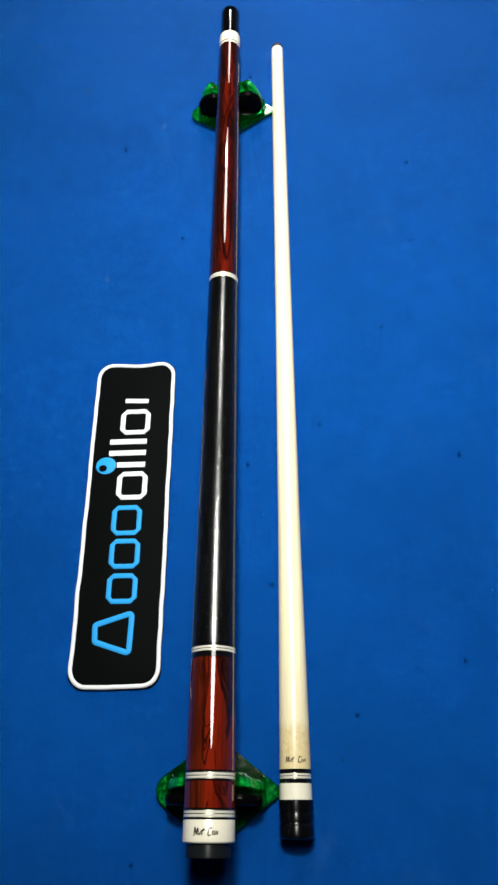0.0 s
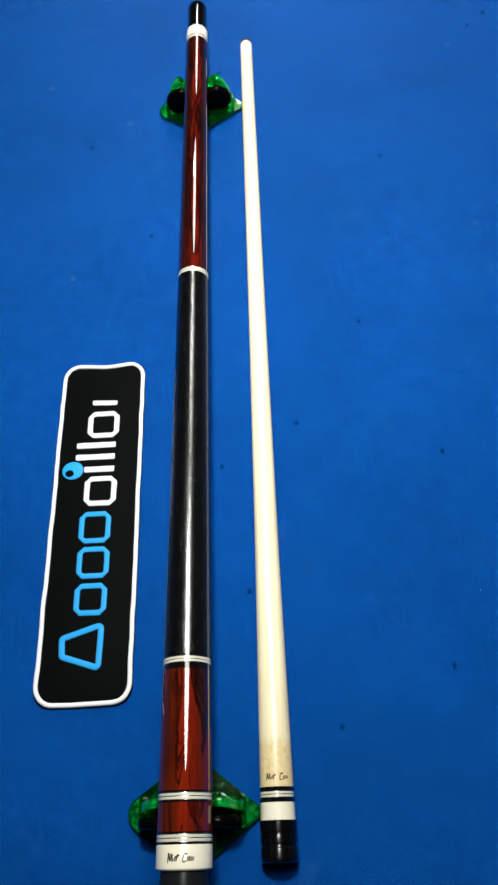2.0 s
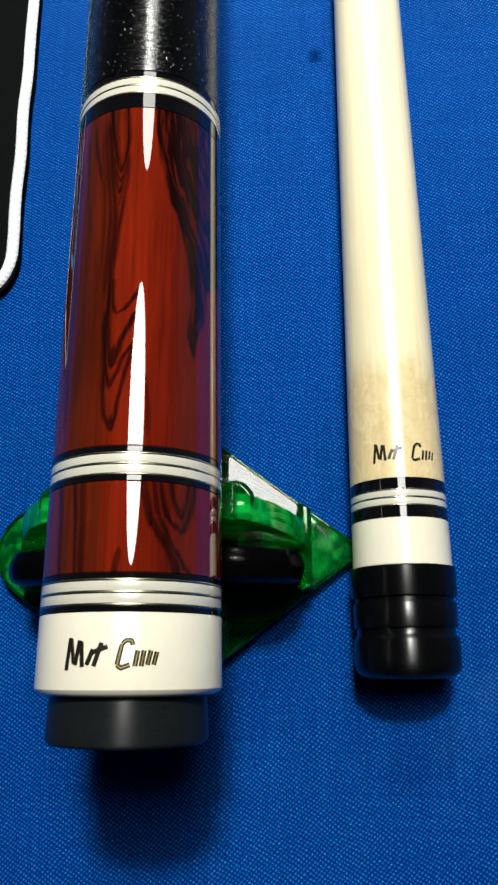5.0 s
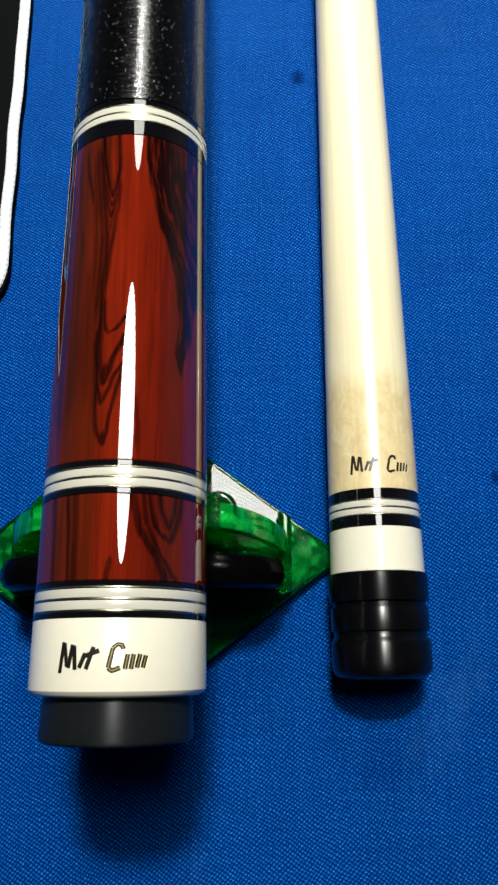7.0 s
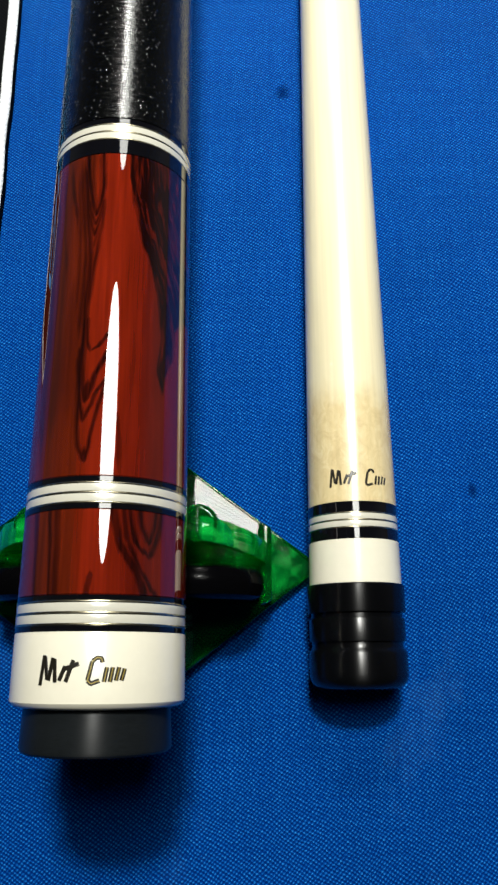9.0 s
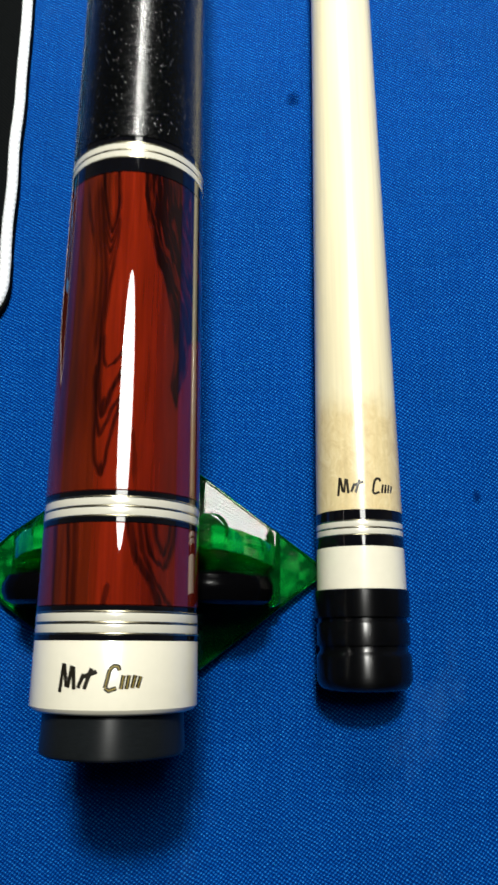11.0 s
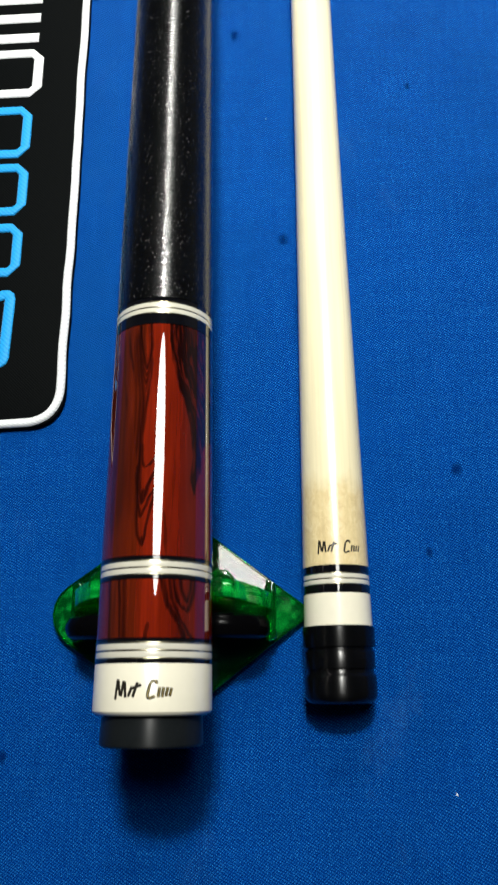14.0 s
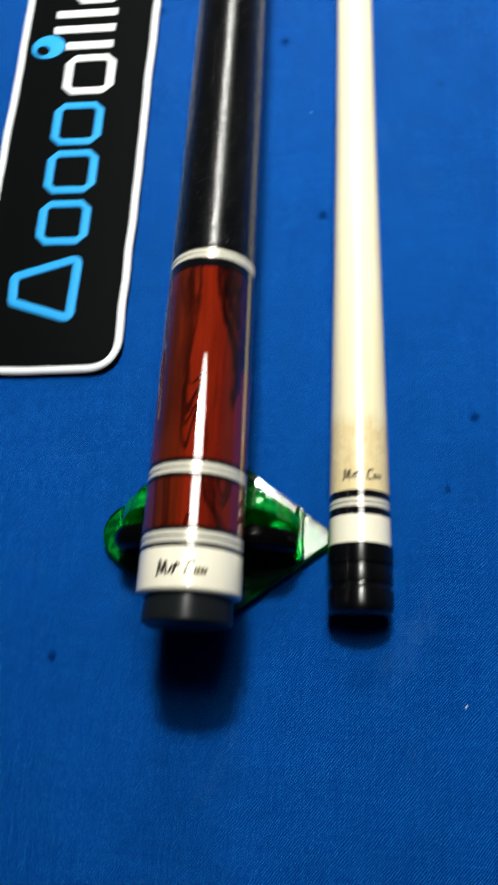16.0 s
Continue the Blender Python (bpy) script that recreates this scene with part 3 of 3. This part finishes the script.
def bars_on_stick(strokes, radius, width, lift):
    """Narrow raised strokes that follow a turned surface: each a list of (arc length, y)."""
    bm = bmesh.new()
    for line in strokes:
        dense = []
        for (a0, y0), (a1, y1) in zip(line, line[1:]):
            dense += [(a0 + (a1 - a0) * s / 4, y0 + (y1 - y0) * s / 4) for s in range(4)]
        dense.append(line[-1])
        rings = []
        for k, (a, y) in enumerate(dense):
            p, q = Vector(dense[max(k - 1, 0)]), Vector(dense[min(k + 1, len(dense) - 1)])
            e = (q - p).normalized()
            ring = []
            for side, up in ((-0.5, 0.0), (-0.35, lift), (0.35, lift), (0.5, 0.0)):
                aa, yy = a - e.y * width * side, y + e.x * width * side
                r = radius(yy)
                ring.append(bm.verts.new(((r + up) * math.sin(aa / r), yy, (r + up) * math.cos(aa / r))))
            rings.append(ring)
        for a, b in zip(rings, rings[1:]):
            for s in range(3):
                bm.faces.new((a[s], a[s + 1], b[s + 1], b[s]))
        bm.faces.new(rings[0])
        bm.faces.new(rings[-1][::-1])
    return bm


# ---- the room, closed round the table by added, unseen walls ----
def box(x0, x1, y0, y1, z0, z1):
    bm = bmesh.new()
    bmesh.ops.create_cube(bm, size=1.0, matrix=Matrix.LocRotScale(((x0 + x1) / 2, (y0 + y1) / 2, (z0 + z1) / 2), None, (x1 - x0, y1 - y0, z1 - z0)))
    return bm


table = part("ground", box(-0.85, 0.8, -1.6, 2.8, -0.04, 0.0), CLOTH)
tagged(table, "bright blue woven billiard cloth with small dark stains", "billiard cloth", kind="structure")
# side walls stand close and dark to limit cloth reflections in the cue
for wall_name, dims in (("unseen_wall_north", (-0.95, 0.9, 2.8, 2.9, -0.04, 2.2)), ("unseen_wall_south", (-0.95, 0.9, -1.7, -1.6, -0.04, 2.2)), ("unseen_wall_west", (-0.95, -0.85, -1.6, 2.8, -0.04, 2.2)), ("unseen_wall_east", (0.8, 0.9, -1.6, 2.8, -0.04, 2.2))):
    tagged(part(wall_name, box(*dims), UNSEEN_WALL), "plain grey unseen wall", "wall", kind="structure")
tagged(part("ceiling", box(-0.95, 0.9, -1.7, 2.9, 2.2, 2.3), UNSEEN_WALL), "plain grey unseen ceiling", "ceiling", kind="structure")


# ---- the cue butt on its rests ----
def butt_radius(y):
    return float(np.interp(y, [0.0, 0.12, 0.2, 0.42, 0.7, 0.79], [0.01632, 0.01506, 0.01428, 0.01255, 0.01096, 0.01050]))


BUTT_AXIS = pose(0, -0.0004, 0.04685, math.degrees(math.atan2(-0.01120, 0.7)), 0, math.degrees(math.atan2(0.00056, 0.7)))
cue_butt = empty("cue_butt", BUTT_AXIS, "glossy red rosewood cue butt with black wrap, lying on two rests", "cue butt")


def ring_group(name, rows, radius, thing, label):
    """One decorative ring with its bands as parts of it."""
    holder = part(name, lathe(turned(rows[0][0], rows[-1][1], radius, 0.0001, -0.0006)), RING_BLACK, thing, label)
    for y0, y1, band_name, material in rows:
        crown = {"brass_line": 0.00010, "ivory_band": 0.00005}.get(band_name, 0.0)
        if crown:
            profile = [(y0 + (y1 - y0) * s, radius(y0 + (y1 - y0) * s) - 0.00003 + crown * math.sin(math.pi * s)) for s in (0.0, 0.06, 0.2, 0.35, 0.5, 0.65, 0.8, 0.94, 1.0)]
        else:
            profile = turned(y0, y1, radius, 0.00005)
        part(band_name, lathe(profile), material, holder)
    return holder


def banded(low, blacks, high):
    """Black, brass, ivory, brass, ivory, brass, black between two places."""
    b0, b1 = blacks
    span = high - low - b0 - b1
    rows, y = [], low
    for size, band_name, material in ((b0, "black_band", RING_BLACK), (span * 0.10, "brass_line", RING_GOLD), (span * 0.34, "ivory_band", RING_WHITE), (span * 0.12, "brass_line", RING_GOLD), (span * 0.34, "ivory_band", RING_WHITE), (span * 0.10, "brass_line", RING_GOLD), (b1, "black_band", RING_BLACK)):
        if size > 0:
            rows.append((y, y + size, band_name, material))
            y += size
    return rows


bumper = [(-0.0078, 0.0), (-0.0078, 0.0133), (-0.0074, 0.0138), (-0.0068, 0.0140), (-0.0005, 0.0137), (0.0004, 0.0135)]
part("bumper", lathe([(y, max(r, 0.0001)) for y, r in bumper]), RUBBER, cue_butt, "dark grey rubber bumper")
cap = [(0.0, 0.0142), (0.0002, 0.0152), (0.0006, 0.0159), (0.0012, 0.0163), (0.002, butt_radius(0.002)), (0.0130, butt_radius(0.0130)), (0.0132, butt_radius(0.0132) - 0.0001)]
part("butt_cap", lathe(cap), IVORY, cue_butt, "ivory white butt cap")
ring_group("lower_ring", banded(0.0132, (0.0010, 0.0009), 0.0195), butt_radius, cue_butt, "black and ivory ring with brass lines")
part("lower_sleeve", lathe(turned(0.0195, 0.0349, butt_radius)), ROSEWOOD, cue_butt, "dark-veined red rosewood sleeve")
ring_group("middle_ring", banded(0.0349, (0.0010, 0.0010), 0.0410), butt_radius, cue_butt, "black and ivory ring with brass lines")
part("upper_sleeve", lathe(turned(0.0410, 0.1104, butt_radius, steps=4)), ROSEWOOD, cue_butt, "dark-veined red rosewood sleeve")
ring_group("upper_ring", banded(0.1104, (0.0034, 0.0012), 0.1190), butt_radius, cue_butt, "black and ivory ring with brass lines")
part("wrap", lathe(turned(0.1190, 0.4261, butt_radius, 0.0003, steps=6)), WRAP, cue_butt, "glossy black linen wrap with pale flecks")
ring_group("wrap_ring", banded(0.4261, (0.0, 0.0004), 0.4312), butt_radius, cue_butt, "ivory ring with dark lines")
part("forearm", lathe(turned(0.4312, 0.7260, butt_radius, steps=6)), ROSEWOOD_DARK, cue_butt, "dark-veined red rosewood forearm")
joint_rows = [(0.7260, 0.7292, "ivory_band", RING_WHITE), (0.7292, 0.7304, "black_band", RING_BLACK), (0.7304, 0.7434, "joint_collar", IVORY)]
ring_group("joint_ring", joint_rows, butt_radius, cue_butt, "ivory joint collar with a black line")
stub = [(0.7434, 0.0093), (0.7438, 0.0097), (0.7758, 0.0097), (0.7761, 0.0094), (0.7769, 0.0094), (0.7772, 0.0097), (0.7833, 0.0096), (0.7846, 0.0092), (0.7852, 0.0086), (0.7854, 0.0001)]
part("joint_protector", lathe(stub), GLOSS_PLASTIC, cue_butt, "glossy black joint protector")

# a short signature in dark and gilt strokes, as plain slanted bars
mark_a = [[(-0.0074, 0.0042), (-0.0068, 0.0092)], [(-0.0066, 0.0090), (-0.0060, 0.0052)], [(-0.0057, 0.0050), (-0.0050, 0.0088)], [(-0.0047, 0.0086), (-0.0044, 0.0047)], [(-0.0036, 0.0050), (-0.0026, 0.0074)], [(-0.0024, 0.0048), (-0.0012, 0.0084)], [(-0.0030, 0.0068), (-0.0002, 0.0078)]]
mark_b = [[(0.0014, 0.0050), (0.0021, 0.0082)], [(0.0021, 0.0082), (0.0028, 0.0088), (0.0036, 0.0087), (0.0038, 0.0080)], [(0.0014, 0.0050), (0.0020, 0.0045), (0.0034, 0.0050)], [(0.0042, 0.0048), (0.0046, 0.0072)], [(0.0052, 0.0048), (0.0056, 0.0072)], [(0.0062, 0.0050), (0.0067, 0.0072)], [(0.0072, 0.0050), (0.0077, 0.0070)]]


def moved(strokes, scale, da, dy):
    return [[(a * scale + da, y * scale + dy) for a, y in line] for line in strokes]


def sign(strokes, radius, width, lift, name, material, thing):
    for line in strokes:
        part(name, bars_on_stick([line], radius, width, lift), material, thing)


sign(mark_a, butt_radius, 0.00078, 0.00010, "ink_stroke", INK, cue_butt)
sign(mark_b, butt_radius, 0.00080, 0.00010, "ink_stroke", INK, cue_butt)
sign(mark_b, butt_radius, 0.00024, 0.00014, "gilt_stroke", GILT, cue_butt)


# ---- the cue shaft on the cloth ----
def shaft_radius(y):
    return float(np.interp(y, [0, 0.2, 0.4, 0.7, 0.77], [0.01128, 0.00869, 0.00742, 0.00637, 0.00619]))


shaft_turn = Matrix.Rotation(math.atan2(0.00554, 0.7), 4, "Z") @ Matrix.Rotation(-math.atan2(0.0054, 0.7), 4, "X")
cue_shaft = empty("cue_shaft", Matrix.Translation((0.05318, 0, 0.01165)) @ shaft_turn, "pale maple cue shaft with ivory collar, lying on blue cloth", "cue shaft")
protector = [(0.0014, 0.0001), (0.0014, 0.0088), (0.0018, 0.0101), (0.0026, 0.0109), (0.0036, 0.0113), (0.0048, 0.0114), (0.0090, 0.0114), (0.0096, 0.0112), (0.0101, 0.0108), (0.0105, 0.0106), (0.0116, 0.0106), (0.0117, 0.0111), (0.0120, 0.0112), (0.0167, 0.0112), (0.0169, 0.0111), (0.0170, 0.0107), (0.0181, 0.0107), (0.0182, 0.0114), (0.0185, 0.0115), (0.0243, 0.0115), (0.0246, 0.0113)]
part("joint_protector", lathe(protector), BLACK_PLASTIC, cue_shaft, "black turned joint protector with two grooves")
part("joint_collar", lathe(turned(0.0246, 0.0346, shaft_radius, 0.0001)), IVORY, cue_shaft, "ivory white collar")
ring_group("shaft_ring", banded(0.0346, (0.0025, 0.0024), 0.0433), shaft_radius, cue_shaft, "black and ivory ring with brass lines")
part("shaft_wood", lathe(turned(0.0433, 0.7420, shaft_radius, 0.00002, steps=24)), MAPLE, cue_shaft, "pale maple with a mottled tan splice")
part("ferrule", lathe(turned(0.7420, 0.7590, shaft_radius, 0.0001)), FERRULE, cue_shaft, "white ferrule")
part("tip", lathe([(0.7590, 0.0060), (0.7594, 0.0061), (0.7625, 0.0061), (0.7645, 0.0052), (0.7660, 0.0032), (0.7665, 0.0001)]), LEATHER, cue_shaft, "dark brown leather tip")
sign(moved(mark_a, 0.88, 0.0004, 0.0431), shaft_radius, 0.00060, 0.0001, "ink_stroke", INK, cue_shaft)
sign(moved(mark_b, 0.88, 0.0012, 0.0431), shaft_radius, 0.00060, 0.0001, "ink_stroke", INK, cue_shaft)


# ---- the two green acrylic rests ----
def cue_rest(m):
    rest = empty("cue_rest", m, "translucent green acrylic cue rest with black rubber pad", "cue rest", "rests under the cue butt")
    base = rounded_polygon([(0, 0.0352), (0.0465, 0), (0, -0.0352), (-0.0506, 0)], (0.004, 0.0028, 0.004, 0.011))
    plate = slab(base, 0.0004, 0.0055, 0.0008)
    for at, normal in (((0, 0, 0), (1, 0, 0)), ((0, 0.008, 0), (0, 1, 0)), ((0, -0.008, 0), (0, 1, 0)), ((0.0335, 0, 0), (1, 0, 0)), ((-0.0335, 0, 0), (1, 0, 0))):
        bmesh.ops.bisect_plane(plate, geom=plate.verts[:] + plate.edges[:] + plate.faces[:], plane_co=at, plane_no=normal)
    # strip added along the plate's edge, a dimmed stand-in for edge glow
    edge = sweep([(x * 0.984, y * 0.980) for x, y in base], 0.0009, 0.0005, True, 0.0054, 5)
    for bm in (plate, edge):  # the upper side falls away gently from the middle
        for v in bm.verts:
            if v.co.z > 0.003:
                v.co.z += 0.0018 - 0.075 * abs(v.co.x) - 0.050 * max(v.co.y - 0.008, 0.0) - 0.055 * max(-0.008 - v.co.y, 0.0) if abs(v.co.x) < 0.0336 else 0.0018 - 0.075 * abs(v.co.x) + 0.030 * v.co.y
    # tips take the pebbled green with caustic speckle in its colour
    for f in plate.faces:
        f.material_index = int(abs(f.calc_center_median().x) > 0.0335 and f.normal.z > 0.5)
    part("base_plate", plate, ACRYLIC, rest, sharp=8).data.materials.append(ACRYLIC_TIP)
    part("rim", edge, ACRYLIC_RIM, rest, "thin green edge strip")
    half = [(0.0, 0.0200), (0.0140, 0.0220), (0.0165, 0.0318), (0.0190, 0.0346), (0.0214, 0.0342), (0.0255, 0.0300), (0.0294, 0.0225), (0.0325, 0.0125), (0.0335, 0.0036)]
    cradle = slab(half + [(-x, z) for x, z in half[:0:-1]], -0.0040, 0.0016, 0.0007, "xz")
    bmesh.ops.subdivide_edges(cradle, edges=[e for e in cradle.edges if e.calc_length() > 0.012 and abs(e.verts[0].co.y - e.verts[1].co.y) < 1e-6], cuts=2)
    for v in cradle.verts:  # bowed towards the butt end
        v.co.y += 0.0076 - 3.2 * v.co.x ** 2
    part("cradle_wall", cradle, ACRYLIC_LIT, rest)
    lobe = [(0.0, 0.0236), (0.0060, 0.0246), (0.0088, 0.0285), (0.0110, 0.0306), (0.0165, 0.0318), (0.0230, 0.0308), (0.0288, 0.0274), (0.0322, 0.0215), (0.0322, 0.0150), (0.0285, 0.0090), (0.0215, 0.0062), (0.0120, 0.0058), (0.0, 0.0058)]
    pad = lobe + [(-x, z) for x, z in lobe[-2:0:-1]]
    part("pad", slab(pad, -0.0092, -0.0018, 0.0028, "xz"), PAD_RUBBER, rest, "black rubber pad")
    for side in (-1, 1):
        rib = rounded_polygon([(side * 0.0308, -0.0100), (side * 0.0340, -0.0085), (side * 0.0340, 0.0090), (side * 0.0308, 0.0110)][::-side], 0.0008, 3)
        part("rib", slab(rib, 0.0036, 0.0105, 0.0004), ACRYLIC_PEG, rest)
        peg = [(0.0045, 0.0046), (0.0318, 0.0042), (0.0320, 0.0039), (0.0324, 0.0039), (0.0326, 0.0042), (0.0335, 0.0041), (0.0340, 0.0036), (0.0341, 0.0032), (0.0341, 0.0030), (0.0339, 0.0028), (0.0339, 0.0025), (0.0339, 0.0001)]
        bm = lathe(peg, 28)
        bm.transform(Matrix.Translation((side * 0.0182, 0.0066, 0)) @ Matrix.Rotation(radians(90), 4, "X"))
        part("peg", bm, ACRYLIC_PEG, rest)
    return rest


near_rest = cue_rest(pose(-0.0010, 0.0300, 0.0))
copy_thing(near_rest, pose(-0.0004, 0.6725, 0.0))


# ---- the embroidered patch ----
PX0, PX1, PY0, PY1 = -0.1139, -0.0442, 0.0976, 0.3750
patch = empty("embroidered_patch", pose(0, -0.0002, 0, 0, 0, 0.14), "black rectangular cloth patch with white stitched border and emblem", "patch")
corner = rounded_polygon([(PX0, PY0), (PX1, PY0), (PX1, PY1), (PX0, PY1)][::-1], 0.0135, 10)


def uneven(points, amount):
    fine = []
    for k in range(len(points)):
        a, b = Vector(points[k - 1]), Vector(points[k])
        cuts = max(1, int((b - a).length / 0.006))
        fine += [a.lerp(b, s / cuts) for s in range(cuts)]
    out = []
    for p in fine:
        v = noise.noise_vector(Vector((p.x * 60, p.y * 60, 0.3))) * amount
        sag = -0.0022 * math.exp(-((p.x - (PX0 + PX1) / 2) / 0.018) ** 2) if p.y > PY1 - 0.004 else 0
        out.append((p.x + v.x, p.y + v.y + sag))
    return out


rim = uneven(corner, 0.0007)
part("backing", slab(rim, 0.0002, 0.0026, 0.0006), PATCH_BLACK, patch, "black twill backing")
inner = [((x - (PX0 + PX1) / 2) * 0.945 + (PX0 + PX1) / 2, (y - (PY0 + PY1) / 2) * 0.986 + (PY0 + PY1) / 2) for x, y in rim]
part("border", sweep(inner, 0.0034, 0.0016, True, 0.0022), THREAD_WHITE, patch, "white overlocked border")


def block(points, width, name, material, closed=False):
    """A raised stitched stroke."""
    return part(name, sweep(points, width, 0.0009, closed, 0.0025, 5), material, patch)


def frame_block(x0, x1, y0, y1, width, name, material):
    return block(rounded_polygon([(x0, y0), (x1, y0), (x1, y1), (x0, y1)][::-1], 0.0030, 1), width, name, material, True)


block(rounded_polygon([(-0.0962, 0.1444), (-0.0955, 0.1318), (-0.0690, 0.1232), (-0.0683, 0.1533)], 0.002, 3), 0.0044, "blue_emblem", THREAD_BLUE, True)
frame_block(-0.0878, -0.0676, 0.1623, 0.1822, 0.0042, "blue_emblem", THREAD_BLUE)
frame_block(-0.0879, -0.0674, 0.1898, 0.2103, 0.0042, "blue_emblem", THREAD_BLUE)
frame_block(-0.0883, -0.0679, 0.2171, 0.2385, 0.0042, "blue_emblem", THREAD_BLUE)
frame_block(-0.0864, -0.0652, 0.2474, 0.2680, 0.0044, "white_emblem", THREAD_WHITE)
block([(-0.0895, 0.2764), (-0.0660, 0.2763)], 0.005, "white_emblem", THREAD_WHITE)
block([(-0.0970, 0.2872), (-0.0660, 0.2871)], 0.005, "white_emblem", THREAD_WHITE)
block([(-0.0970, 0.2976), (-0.0658, 0.2975)], 0.005, "white_emblem", THREAD_WHITE)
frame_block(-0.0874, -0.0660, 0.3062, 0.3258, 0.0044, "white_emblem", THREAD_WHITE)
block([(-0.0866, 0.3366), (-0.0665, 0.3356)], 0.0044, "white_emblem", THREAD_WHITE)
disc = [(-0.0987 + 0.0084 * math.cos(2 * math.pi * k / 28), 0.2759 + 0.0076 * math.sin(2 * math.pi * k / 28)) for k in range(28)]
part("blue_disc", slab(disc, 0.0024, 0.0034, 0.0003), THREAD_BLUE, patch)
spot = [(-0.1010 + 0.0034 * math.cos(2 * math.pi * k / 20), 0.2734 + 0.0030 * math.sin(2 * math.pi * k / 20)) for k in range(20)]
part("dark_spot", slab(spot, 0.0032, 0.0038, 0.0002), PATCH_BLACK, patch)

# ---- marks on the cloth ----
def blot(name, x, y, size, material, stretch=1.3):
    rng = random.Random(int(x * 9973 + y * 7919))
    pts = [(x + size * math.cos(a) * (0.7 + 0.5 * rng.random()), y + size * stretch * math.sin(a) * (0.7 + 0.5 * rng.random())) for a in (2 * math.pi * k / 9 for k in range(9))]
    return part(name, slab(smooth_outline(pts, True, 3), -0.0002, 0.0003), material, table)


for x, y, size in ((0.0902, 0.2433, 0.0010), (0.0970, 0.0790, 0.0017), (0.0182, 0.2740, 0.0016), (0.0378, 0.1735, 0.0016), (-0.1099, 0.6326, 0.0020), (0.1355, 0.4025, 0.0014), (-0.0456, 0.5118, 0.0017), (0.0855, 0.0500, 0.0010), (-0.0581, -0.0154, 0.0013), (0.1425, 0.2054, 0.0010), (-0.0436, 0.2982, 0.0010), (0.0185, 0.7268, 0.0018), (0.2987, 0.7874, 0.0022), (0.2799, 0.7705, 0.0017), (0.1720, 0.5920, 0.0016), (0.1687, 0.4963, 0.0016), (0.0778, 0.3082, 0.0015), (0.1887, 0.2771, 0.0016), (0.1756, 0.1159, 0.0015)):
    blot("stain", x, y, size * 1.4, STAIN, 1.4)
for x, y, size in ((-0.1603, 0.7244, 0.0042), (-0.0721, 0.6628, 0.0048), (-0.1158, 0.4689, 0.0034), (-0.2219, 0.8000, 0.0036), (0.2551, 0.7412, 0.0036), (0.2862, 0.6202, 0.0036), (0.2477, 0.5012, 0.0036), (0.0583, 0.8252, 0.0036)):
    blot("chalk_smudge", x, y, size, CHALK, 1.2)
for x, y, size in ((0.0888, -0.0262, 0.0004), (0.2009, 0.1673, 0.0003), (0.0313, 0.2302, 0.0002)):
    blot("lint", x, y, size, LINT, 1.0)
